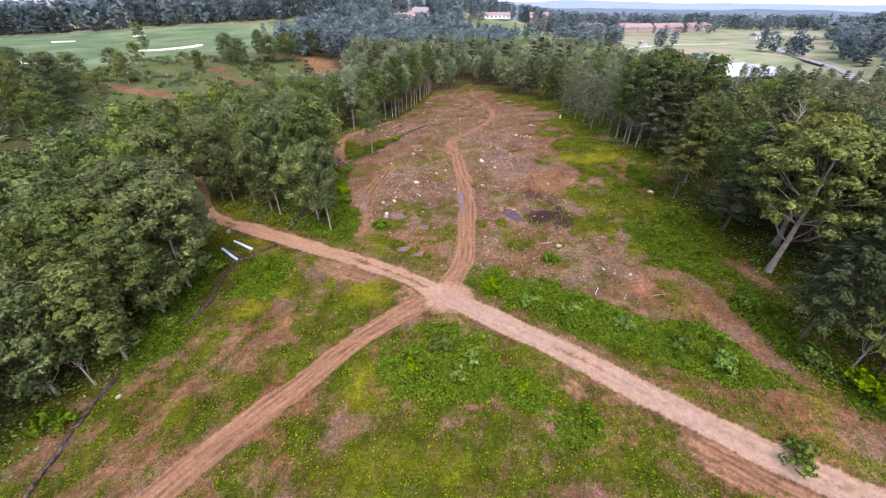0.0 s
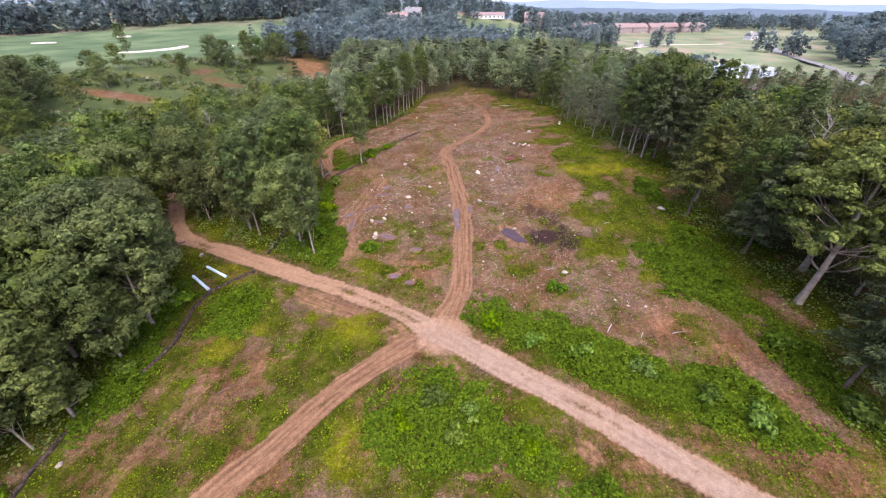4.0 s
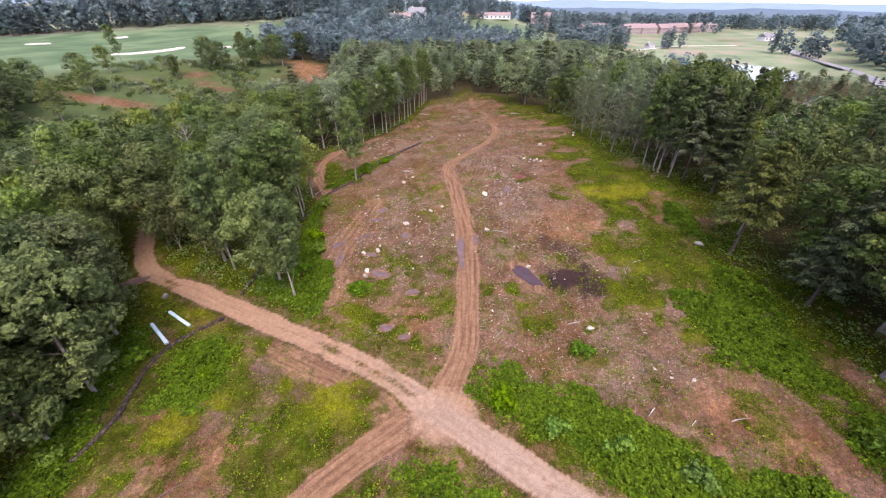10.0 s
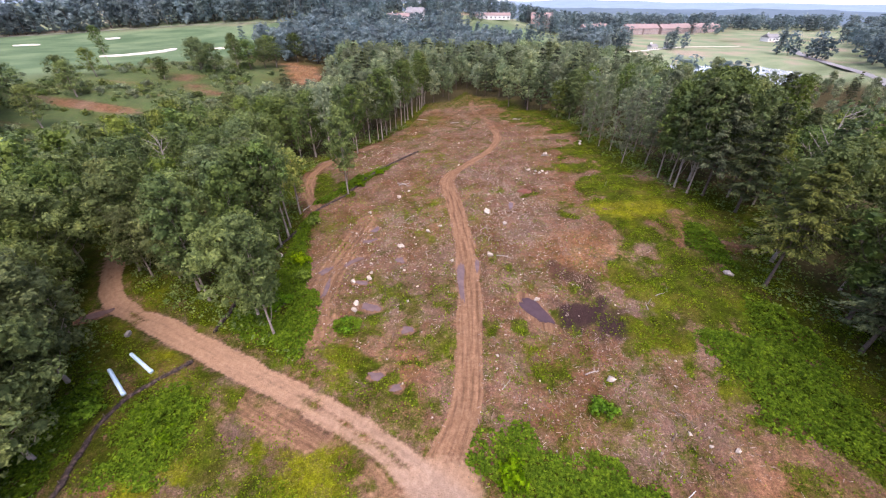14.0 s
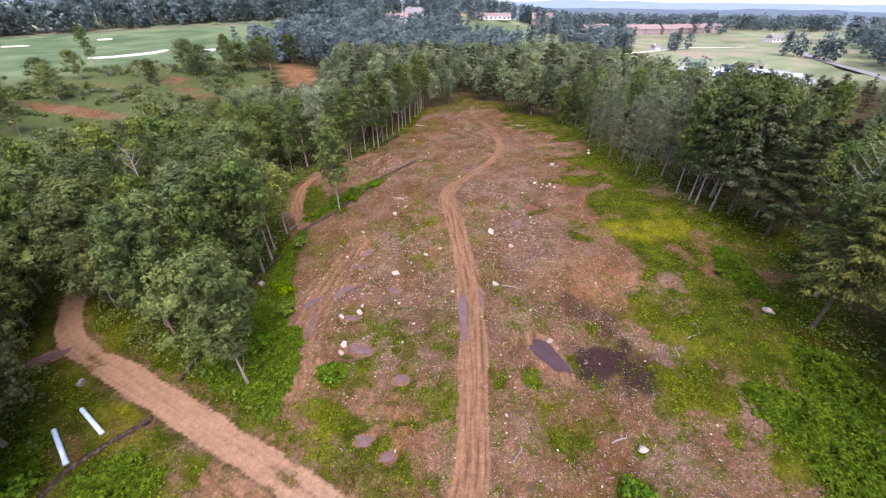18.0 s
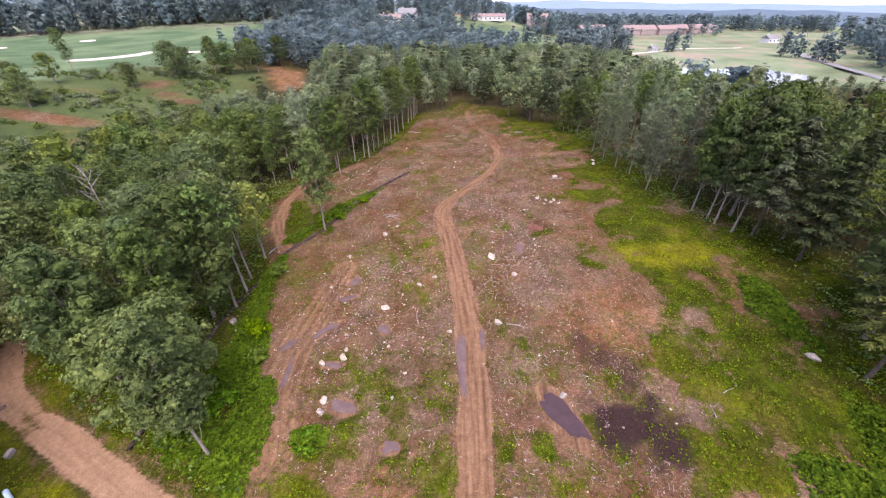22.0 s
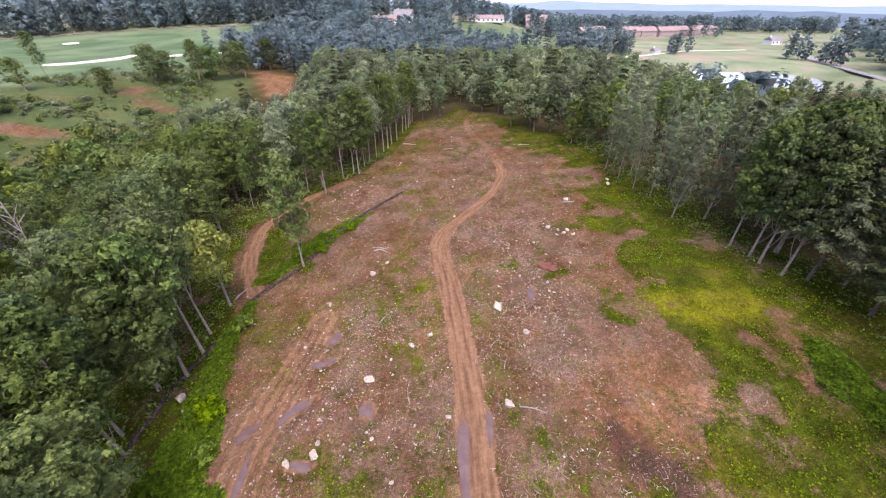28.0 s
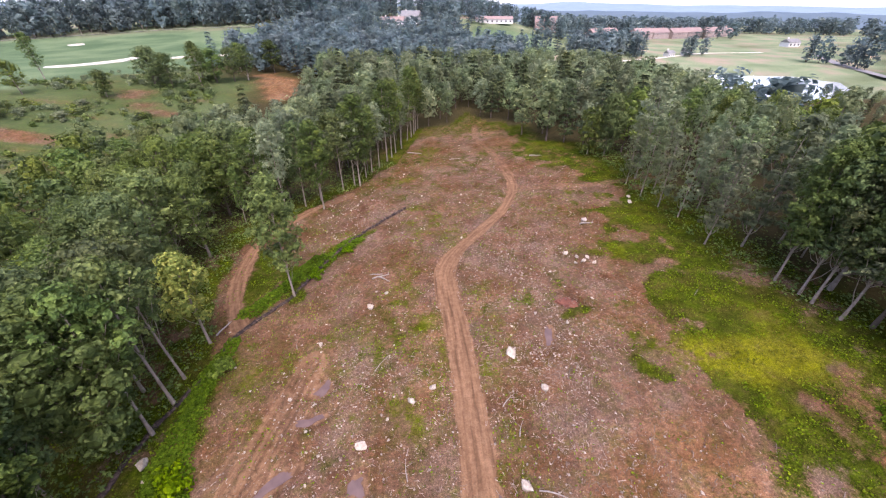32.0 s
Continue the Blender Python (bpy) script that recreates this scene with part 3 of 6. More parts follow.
    mud = np.maximum(mud, 0.3 * np.exp(-((np.abs(side + 0.2) - 2.2) / 0.4) ** 2) * step(0.35, 0.55, n1))
    d3 = along(LOWTRACK, x, y)[0]
    mud = np.maximum(mud, 0.92 * step(1.75, 1.2, d3 + 0.7 * wob) * (1 - 0.55 * step(0.5, 0.2, d3) * step(0.42, 0.6, n1)))
    d4, run4, side4 = along(RUTS, x, y)
    mud = np.maximum(mud, 0.72 * step(4.4, 1.6, d4 + 2.0 * wob) * (0.78 + 0.22 * np.cos(side4 * 5.2 + 2 * n1)))
    mud = np.maximum(mud, 0.45 * step(2.8, 0.5, along(BRANCH, x, y)[0] + 1.2 * wob))
    mud = np.maximum(mud, 0.75 * step(1.9, 0.7, along(TRAIL, x, y)[0] + 1.2 * wob))
    # side tracks south of the road
    mud = np.maximum(mud, 0.44 * step(1.8, 0.6, along([(-27, 34), (-32, 22), (-35, 14)], x, y)[0] + 1.5 * wob))
    mud = np.maximum(mud, 0.38 * step(2.2, 0.5, along([(31.1, 44.4), (31.9, 35.4), (35.5, 28.5), (34.5, 21)], x, y)[0] + 1.2 * wob))
    south_edge = np.where(south & (x > -22), step(6.0, 3.8, d + 2.6 * (n1 - 0.5)) * step(0.26, 0.44, n3 + 0.3 * (n2 - 0.5)), 0)
    mud = np.maximum(mud, 0.66 * south_edge)
    pale = 0.30 * mud * np.exp(-(np.abs(side2) / 0.35) ** 2) + 0.18 * shoulder
    tan = np.maximum.reduce([0.9 * step(1.5, 0.2, ell(x, y, 20.5, 72, 7, 7)), 0.6 * step(1.4, 0.3, ell(x, y, -6, 52, 5, 3)), 0.8 * step(1.3, 0.4, ell(x, y, -21, 36, 2.4, 3.6)),
                             0.7 * step(1.4, 0.3, ell(x, y, 28.5, 38.5, 7, 2, -40)), 0.7 * step(1.3, 0.3, ell(x, y, -17, 57.5, 2.5, 2)), 0.35 * step(0.55, 0.75, n3)])
    tan = np.maximum(tan * (1 - road), road * step(-20, 4, x + 10 * (n3 - 0.5)) * step(2.6, 0.8, d + wob))
    for cx, cy, r in ((37.7, 71.8, 2.3), (24.9, 74.1, 2.2), (38.6, 81.3, 1.3), (33, 77.9, 1.0), (28.8, 71.1, 1.3), (36.5, 73, 1.8), (34.5, 53, 1.8), (25.9, 73.9, 1.3), (30.5, 100, 1.6), (26, 88, 1.0), (-26, 30, 2.6), (-23, 33.5, 2.2), (11, 22, 1.4)):
        grass = grass * (1 - 0.8 * step(1.6, 0.1, np.hypot((x - cx) * 0.8, y - cy) / r + 1.5 * (n2 - 0.5) + 0.6 * (n1 - 0.5)))
    ash = ell(x, y, 18.0, 58.6, 3.9, 3.4, -30) + 1.5 * (n2 - 0.5) + 0.7 * (n1 - 0.5)
    burn = np.maximum.reduce([1.25 * step(1.3, 0.45, ash), 0.62 * step(1.4, 0.2, along([(17.6, 62), (19.4, 64.8), (16.4, 66.2), (15.2, 68.5)], x, y)[0] / 1.5 + 1.4 * (n2 - 0.5)),
                              0.45 * step(1.3, 0.4, ell(x, y, 15.6, 92.6, 1.8, 1.3) + 0.9 * (n2 - 0.5)), 0.3 * step(1.4, 0.4, ell(x, y, -15.5, 79, 1.5, 5, 10) + 1.2 * (n2 - 0.5))])
    burn = np.maximum(burn, 0.3 * step(0.8, 0.2, np.minimum(along(FENCE_LOW, x, y)[0], along(FENCE_HIGH, x, y)[0]) + wob))
    burn = np.maximum(burn, 0.5 * np.exp(-((side - 1.35 + 0.9 * (n1 - 0.5)) / 0.24) ** 2) * step(0.4, 0.58, fbm(x, y, 9, 67, 2)))
    for cx, cy, rx, ry, turn in PUDDLES:
        e = ell(x, y, cx, cy, rx, ry, turn)
        mud = np.maximum(mud, 0.8 * step(1.9, 1.2, e + 0.5 * (n2 - 0.5)))
        burn = np.maximum(burn, 0.25 * step(1.6, 1.1, e))
    open_ = 1 - np.maximum(mud, road)
    litter = step(2.0, 9.0, woods + 5 * (n1 - 0.5)) * open_
    dist = np.hypot(x, y - 60)
    golf = np.minimum(np.interp(y, [100, 152, 197, 257, 350, 400], [-192, -178, -167, -125, -119, -112]) - x, np.interp(x, [-383, -318, -228, -165, -115], [352, 396, 432, 419, 390]) - y)
    lawn = step(-4, 2, golf + 8 * (n3 - 0.5)) * step(90, 130, y)
    lawn = np.maximum(lawn, step(1.1, 0.85, ell(x, y, 50, 405, 42, 48, -10) + 0.2 * (n3 - 0.5)))
    west_open = step(1.1, 0.85, ell(x, y, -131, 180, 46, 78, -18) + 0.25 * (n1 - 0.5)) * (1 - lawn)
    meadow = step(1.1, 0.85, ell(x, y, 205, 388, 118, 100, 0) + 0.15 * (n3 - 0.5))
    meadow = np.maximum(meadow, step(1.1, 0.85, ell(x, y, 430, 560, 110, 70, 20)))
    litter = np.where((dist > 120) & (woods > 1), np.maximum(litter, 1 - np.maximum.reduce([lawn, meadow, west_open])), litter)
    grass = np.where((y > 172) & (woods < 1.5) & (dist < 240), np.maximum(grass, 0.58), grass)
    litter = litter * (1 - west_open)
    valley = step(250, 300, dist) * (1 - np.maximum(lawn, meadow))
    litter = litter * (1 - 0.95 * valley)
    grass = np.maximum(grass, 0.9 * valley)
    bare = west_open * np.maximum.reduce([step(3.0, 1.5, along([(-124, 216), (-119, 205), (-108, 198), (-100, 196)], x, y)[0]),
                                          step(1.3, 0.7, ell(x, y, -132, 166, 18, 4, 0) + 0.6 * (n1 - 0.5)), 0.6 * step(0.58, 0.72, n1)])
    grass = np.where(west_open > 0.3, 0.95 * (1 - bare), grass)
    lawn = np.maximum(lawn, 0.4 * west_open * (1 - bare))
    scar = step(11, 7, along([(-74, 232), (-86, 258)], x, y)[0] + 5 * (n1 - 0.5))
    tan, road = np.maximum(tan, scar), np.maximum(road, 0.35 * scar)
    litter, grass = litter * (1 - scar), grass * (1 - scar)
    return dict(grass=grass * open_, straw=straw, road=np.clip(np.maximum(road, pale), 0, 1), mud=mud * (1 - road), tan=tan, burn=burn,
                litter=litter, lawn=lawn, meadow=meadow, field=np.maximum(meadow, 0.9 * valley), bush=woods, dirt=road, path=drive, low=step(1.75, 1.2, d3 + 0.3 * wob))


def axis(lo, hi, fine_lo, fine_hi, size, grow=1.13):
    mid = list(np.arange(fine_lo, fine_hi + 1e-6, size))
    out, s = [fine_lo], size
    while out[-1] > lo:
        s *= grow
        out.append(out[-1] - s)
    right, s = [mid[-1]], size
    while right[-1] < hi:
        s *= grow
        right.append(right[-1] + s)
    return np.array(out[:0:-1] + mid + right[1:])


def build_ground():
    """One sheet to the horizon; the road and the tracks are the pieces of it that are driven bare."""
    gx, gy = axis(-2600, 2600, -54, 48, 0.38), axis(-60, 3400, 12, 150, 0.38, 1.09)
    X, Y = np.meshgrid(gx, gy)
    x, y = X.ravel(), Y.ravel()
    jit = 0.12 * ((np.abs(x) < 50) & (y > 12) & (y < 148))
    x = x + jit * (hash2(np.round(x * 4), np.round(y * 4), 3) - 0.5) * 2
    y = y + jit * (hash2(np.round(x * 4), np.round(y * 4), 4) - 0.5) * 2
    z = height(x, y)
    c = cover(x, y)
    wx, wy, best = np.zeros(len(x)), np.zeros(len(x)), np.full(len(x), 1e9)
    for line in (ROAD, TRACK, LOWTRACK, RUTS, BRANCH, TRAIL):
        d, run, side = along(line, x, y)
        wx, wy, best = np.where(d < best, side * 1.5, wx), np.where(d < best, run * 0.10, wy), np.minimum(d, best)
    nx = len(gx)
    i = np.arange(len(gy) - 1)[:, None] * nx + np.arange(nx - 1)[None]
    quads = np.stack([i, i + 1, i + nx + 1, i + nx], -1).reshape(-1, 4)
    kind = np.zeros(len(quads), int)
    fm = {k: c[k][quads].mean(1) for k in ("dirt", "path", "lawn", "low")}
    kind[fm["lawn"] > 0.7] = 3
    kind[fm["path"] > 0.5] = 2
    kind[fm["low"] > 0.5] = 4
    kind[fm["dirt"] > 0.45] = 1
    verts = np.stack([x, y, z], 1)
    layers = {"cover": ("grass", "straw", "road"), "bare": ("mud", "tan", "burn"), "wide": ("litter", "lawn", "field")}
    tags = (("ground", "reddish brown cleared soil with weeds and wood chips", "ground"), ("dirt_road", "pale packed dirt road crossing the clearing", "road"),
            ("dirt_track", "rutted brown mud track over the cleared land", "track"), ("fairway", "mown green golf fairway beyond the woods", "lawn"), ("rutted_track", "deeply rutted brown side track through weeds", "track"))
    for k, (name, label, cat) in enumerate(tags):
        q = quads[kind == k]
        used = np.unique(q)
        back = np.zeros(len(verts), int)
        back[used] = np.arange(len(used))
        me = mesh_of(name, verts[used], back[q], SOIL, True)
        for layer, names in layers.items():
            col = np.ones((len(used), 4), np.float32)
            for j, n in enumerate(names):
                col[:, j] = np.clip(c[n][used], 0, 1)
            me.attributes.new(layer, "FLOAT_COLOR", "POINT").data.foreach_set("color", col.ravel())
        spot = np.stack([wx[used], wy[used], np.zeros(len(used))], 1).astype(np.float32)
        me.attributes.new("way", "FLOAT_VECTOR", "POINT").data.foreach_set("vector", spot.ravel())
        tagged(new(name, me), label, cat, kind="structure")


build_ground()


def build_puddle(cx, cy, rx, ry, turn, seed):
    rng = np.random.default_rng(seed)
    level = float(base_height(cx, cy)) - 0.34 + 0.06
    n = 28
    a = np.linspace(0, 2 * math.pi, n, endpoint=False)
    rough = 0.75 if ry > 0.8 else 1.0
    r = 1.0 + rough * (0.12 * np.sin(2 * a + rng.uniform(0, 6)) + 0.16 * np.sin(3 * a + rng.uniform(0, 6)) + 0.12 * np.sin(5 * a + rng.uniform(0, 6)) + 0.08 * np.sin(9 * a + rng.uniform(0, 6)))
    u = rx * r * np.sign(np.cos(a)) * np.abs(np.cos(a)) ** 0.7
    v = ry * r * np.sign(np.sin(a)) * np.abs(np.sin(a)) ** 0.7 + 0.35 * rough * ry * np.sin(1.6 * u / rx + rng.uniform(0, 6))
    c, s = math.cos(radians(turn)), math.sin(radians(turn))
    bm = bmesh.new()
    ring = [bm.verts.new((p * c - q * s, p * s + q * c, 0)) for p, q in zip(u, v)]
    low = [bm.verts.new((w.co.x * 0.9, w.co.y * 0.9, -0.12)) for w in ring]
    bm.faces.new(ring)
    for k in range(n):
        bm.faces.new((ring[k - 1], low[k - 1], low[k], ring[k]))
    me = bpy.data.meshes.new("puddle")
    bm.to_mesh(me)
    me.materials.append(DARK_WATER if cx > 8 and cy < 70 else WATER)
    ob = tagged(new("puddle", me), "shallow muddy rainwater puddle reflecting the grey sky", "puddle", "puddles on the clearing")
    ob.location = (cx, cy, level)


for k, p in enumerate(PUDDLES):
    build_puddle(*p, 100 + k)

# ---- trees ----


def leaf_cards(centres, normals, sizes, rng, fold=0.25, loose=0.55, along_way=None, slim=1.0):
    """One folded leaf spray at each place: four corners, two facets."""
    n = len(centres)
    nrm = normals + rng.normal(0, loose, (n, 3)) + np.array([0, 0, 0.25])
    nrm /= np.linalg.norm(nrm, axis=1)[:, None] + 1e-9
    ref = rng.normal(0, 1, (n, 3))
    a = np.cross(nrm, ref) if along_way is None else along_way + 0.35 * ref
    a -= nrm * (a * nrm).sum(1)[:, None]
    a /= np.linalg.norm(a, axis=1)[:, None] + 1e-9
    b = np.cross(nrm, a) * slim
    s = sizes[:, None]
    tip, tail = centres + a * s * 0.62 - nrm * s * fold * 0.5, centres - a * s * 0.55 - nrm * s * fold * 0.3
    left, right = centres + b * s * 0.40 + nrm * s * fold * 0.3 + a * s * 0.08, centres - b * s * 0.40 + nrm * s * fold * 0.2 - a * s * 0.05
    verts = np.stack([tail, right, tip, left], 1).reshape(-1, 3)
    return verts, np.arange(4 * n).reshape(-1, 4)


def round_block():
    """Corners and quads of a cube with each side split in four, rounded to a ball."""
    grid, faces = {}, []

    def corner(p):
        return grid.setdefault(p, len(grid))
    for ax in range(3):
        for side in (-1, 1):
            for u in (-1, 0):
                for w in (-1, 0):
                    ring = []
                    for du, dw in ((0, 0), (1, 0), (1, 1), (0, 1)):
                        p = [0, 0, 0]
                        p[ax], p[(ax + 1) % 3], p[(ax + 2) % 3] = side, u + du, w + dw
                        ring.append(corner(tuple(p)))
                    faces.append(ring if side > 0 else ring[::-1])
    v = np.array(list(grid), float)
    return v / np.linalg.norm(v, axis=1)[:, None], np.array(faces)


BALL_V, BALL_F = round_block()
BOX_V = np.array([(x, y, z) for x in (-1, 1) for y in (-1, 1) for z in (-1, 1)]) / 3 ** 0.5
BOX_F = np.array([(0, 1, 3, 2), (4, 6, 7, 5), (0, 4, 5, 1), (2, 3, 7, 6), (0, 2, 6, 4), (1, 5, 7, 3)])


def leafy_lobes(lobes, count, leaf, rng, flat=0.82, core=0.54, plain_core=False):
    """Boughs of leaves: a dense inner mass to each lobe, with clumps of leaf sprays standing on it."""
    verts, faces, k = [], [], 0
    ball_v, ball_f = (BOX_V, BOX_F) if plain_core else (BALL_V, BALL_F)
    for c, r in lobes:
        v = np.array(c)[None] + ball_v * r * core * rng.uniform(0.8, 1.12, (len(ball_v), 1)) * np.array([1, 1, flat])
        verts.append(v)
        faces.append(ball_f + k)
        k += len(v)
    w = np.array([r * r for _, r in lobes])
    share = np.maximum(6, (count * w / w.sum()).astype(int))
    cen, nor, siz = [], [], []
    for (c, r), n in zip(lobes, share):
        clumps = max(3, int(n // 7))
        i = np.arange(clumps)
        zz = 1 - 1.72 * (i + 0.5) / clumps
        aa = i * 2.39996 + rng.uniform(0, 6.28)
        ring = np.sqrt(np.maximum(0, 1 - zz * zz))
        d = np.stack([ring * np.cos(aa), ring * np.sin(aa), zz], 1) + rng.normal(0, 0.16, (clumps, 3))
        d /= np.linalg.norm(d, axis=1)[:, None]
        pick = rng.integers(0, clumps, n)
        size = 1.25 * r / math.sqrt(clumps) + 0.10
        puff = rng.normal(0, 1, (n, 3)) + d[pick] * 0.9
        puff /= np.linalg.norm(puff, axis=1)[:, None]
        reach = (r * rng.uniform(0.74, 1.04, clumps))[pick]
        place = d[pick] * reach[:, None] + puff * (size * rng.uniform(0.35, 1.0, n))[:, None]
        cen.append(np.array(c)[None] + place * np.array([1, 1, flat]))
        nor.append(0.9 * d[pick] + 0.7 * puff)
        siz.append(leaf * rng.uniform(0.6, 1.3, n))
    v, f = leaf_cards(np.concatenate(cen), np.concatenate(nor), np.concatenate(siz), rng, loose=0.28)
    return np.concatenate(verts + [v]), np.concatenate(faces + [f + k])


class Kind:
    """Meshes of one tree shape."""
    pass


def broad_tree(seed, tall, wide, clear, leaves, leaf, bark, mat, lobes_n=16, lean=0.03, slim=1.0, simple=False, lobe=1.0, flat=0.82):
    """A leafy tree: tapered trunk, forking limbs, and rounded boughs of leaves over a domed crown."""
    rng = np.random.default_rng(seed)
    k = Kind()
    top = np.array([rng.normal(0, lean) * tall, rng.normal(0, lean) * tall])
    rad = 0.0095 * tall * slim + 0.03
    trunk = [(top[0] * t ** 1.5 + 0.12 * math.sin(5 * t + seed), top[1] * t ** 1.5, -0.5 + (tall * 0.9 + 0.5) * t) for t in np.linspace(0, 1, 8)]
    pieces = [tube(trunk, [rad * (1.45 if t == 0 else 1.0) * (1 - 0.85 * t) + 0.02 for t in np.linspace(0, 1, 8)], 4 if simple else 7)]
    lobes = []
    mean = lobe * 0.92 * wide / math.sqrt(lobes_n) * max(1.0, ((1 - clear) * tall / wide) ** 0.4)
    for i in range(lobes_n):
        # from the crown's foot to its top, fuller below the middle and domed above
        u = (i + 0.5) / lobes_n
        t = clear + (0.97 - clear) * u
        spread = (1 - max(0.0, (u - 0.35) / 0.65) ** 2.2) ** 0.5 * (0.62 + 0.38 * min(1.0, u / 0.35))
        a = i * 2.39996 + rng.normal(0, 0.35)
        r = mean * rng.uniform(0.72, 1.25) * (0.85 + 0.25 * u)
        reach = max(0.0, wide * 0.5 * spread * rng.uniform(0.72, 1.12) - 0.55 * r)
        if i % 4 == 3:
            reach *= 0.45
        base = Vector(trunk[min(7, int(t * 0.88 * 7))])
        end = Vector((base.x + math.cos(a) * reach, base.y + math.sin(a) * reach, min(tall * (t + rng.uniform(-0.02, 0.04)), tall - 0.8 * r)))
        mid = base.lerp(end, 0.5) + Vector((0, 0, -0.03 * tall))
        if reach > 0.6 and i % 2 == 0 and not simple:
            pieces.append(tube([base, mid, end], [rad * 0.42 * (1.1 - t), rad * 0.28 * (1.1 - t) + 0.01, 0.02], 4))
        lobes.append((end, r))
    lobes.append((Vector((top[0], top[1], tall - 0.9 * mean)), mean))
    k.trunk = mesh_of("trunk", *joined(pieces), bark, True)
    k.crown = mesh_of("crown", *leafy_lobes(lobes, leaves, leaf, rng, flat, plain_core=leaves < 5000), mat)
    return k


def pine_tree(seed, tall, wide, clear, leaves, leaf, bark, mat, simple=False):
    """A pine: straight trunk and separate tiers of drooping boughs set with needle sprays."""
    rng = np.random.default_rng(seed)
    k = Kind()
    rad = 0.010 * tall + 0.03
    trunk = [(0.08 * math.sin(4 * t + seed), 0.06 * math.sin(3 * t), -0.5 + (tall + 0.4) * t) for t in np.linspace(0, 1, 7)]
    pieces = [tube(trunk, [rad * (1.3 if t == 0 else 1) * (1 - 0.93 * t) + 0.015 for t in np.linspace(0, 1, 7)], 7)]
    tiers = 10 if simple else 14
    boughs = 5 if simple else 7
    centres, ways, runs = [], [], []
    per = leaves // (tiers * boughs)
    for i in range(tiers):
        t = clear + (0.98 - clear) * i / (tiers - 1)
        shape = 1 - ((t - clear) / (1.02 - clear)) ** 1.5
        reach = wide * 0.5 * shape * rng.uniform(0.8, 1.15) + 0.5
        for j in range(boughs):
            a = j * 2 * math.pi / boughs + i * 0.7 + rng.normal(0, 0.3)
            r = reach * rng.uniform(0.6, 1.12)
            base = Vector((0, 0, tall * t + rng.normal(0, 0.2)))
            end = Vector((math.cos(a) * r, math.sin(a) * r, base.z + r * rng.uniform(-0.10, 0.22)))
            if i % 2 == 0 and not simple:
                pieces.append(tube([base, base.lerp(end, 0.6) - Vector((0, 0, 0.1)), end], [0.06, 0.04, 0.012], 4))
            u = 0.10 + 0.92 * rng.random(per) ** 0.75
            side = rng.normal(0, 0.5, per) * (0.16 + 0.16 * r) * np.sin(np.clip(u, 0, 1) * math.pi * 0.8 + 0.35)
            c = np.array(base)[None] + (np.array(end) - np.array(base))[None] * u[:, None]
            c[:, 0] -= math.sin(a) * side
            c[:, 1] += math.cos(a) * side
            c[:, 2] += 0.12 * r * np.sin(u * 2.4) - 0.35 * np.abs(side) + rng.normal(0, 0.09, per)
            centres.append(c)
            ways.append(np.tile([math.cos(a) * 0.3, math.sin(a) * 0.3, 1.0], (per, 1)))
            run = np.stack([math.cos(a) - math.sin(a) * np.sign(side) * 0.8, math.sin(a) + math.cos(a) * np.sign(side) * 0.8, np.full(per, -0.15)], 1)
            runs.append(run)
    place, way, run = np.concatenate(centres), np.concatenate(ways), np.concatenate(runs)
    v, f = leaf_cards(place, way, leaf * rng.uniform(0.7, 1.4, len(place)), rng, loose=0.3, along_way=run, slim=0.62)
    k.trunk = mesh_of("trunk", *joined(pieces), bark, True)
    k.crown = mesh_of("crown", v, f, mat)
    return k


def dead_tree(seed, tall):
    rng = np.random.default_rng(seed)
    k = Kind()
    k.trunk = mesh_of("trunk", *tube([(0, 0, -0.5), (0.1, 0.05, tall * 0.5), (0.25, 0, tall)], [0.2, 0.13, 0.03], 6), DEADWOOD, True)
    k.crown, k.limbs = None, []
    for i in range(16):
        t = 0.4 + 0.58 * i / 16
        a = rng.uniform(0, 6.28)
        r = (1.15 - t) * tall * 0.28 + 0.5
        e = Vector((math.cos(a) * r, math.sin(a) * r, tall * t + r * 0.8))
        b = Vector((0.15 * t, 0, tall * t))
        fork = [tube([b, b.lerp(e, 0.5), e], [0.06, 0.04, 0.012], 4)]
        for j in range(4):
            s = b.lerp(e, 0.3 + 0.17 * j)
            g = s + Vector(rng.normal(0, 0.5, 3)) + Vector((0, 0, 0.5))
            fork.append(tube([s, s.lerp(g, 0.5), g], [0.02, 0.014, 0.006], 3))
        k.limbs.append(mesh_of("limb", *joined(fork), DEADWOOD, True))
    return k


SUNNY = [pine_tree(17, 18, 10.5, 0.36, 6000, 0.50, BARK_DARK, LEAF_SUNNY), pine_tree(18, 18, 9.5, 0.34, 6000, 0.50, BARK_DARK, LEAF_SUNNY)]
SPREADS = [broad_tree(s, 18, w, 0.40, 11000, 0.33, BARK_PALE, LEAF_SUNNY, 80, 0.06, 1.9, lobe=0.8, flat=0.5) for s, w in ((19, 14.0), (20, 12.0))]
OAKS = [broad_tree(s, 18, w, 0.24, 3600, 0.36, BARK_DARK, LEAF_BROAD, 44) for s, w in ((1, 9.8), (2, 8.8), (3, 10.6))]
MAPLES = [broad_tree(s, 18, w, 0.22, 3300, 0.34, BARK_PALE, LEAF_LIGHT, 42) for s, w in ((4, 7.8), (5, 7.0), (6, 8.6))]
POLES = [broad_tree(s, 19, w, 0.32, 2200, 0.36, BARK_PALE, m, 40, 0.03, 0.55, lobe=0.85) for s, w, m in ((7, 5.2, LEAF_LIGHT), (8, 4.6, LEAF_BROAD), (9, 5.8, LEAF_BROAD))]
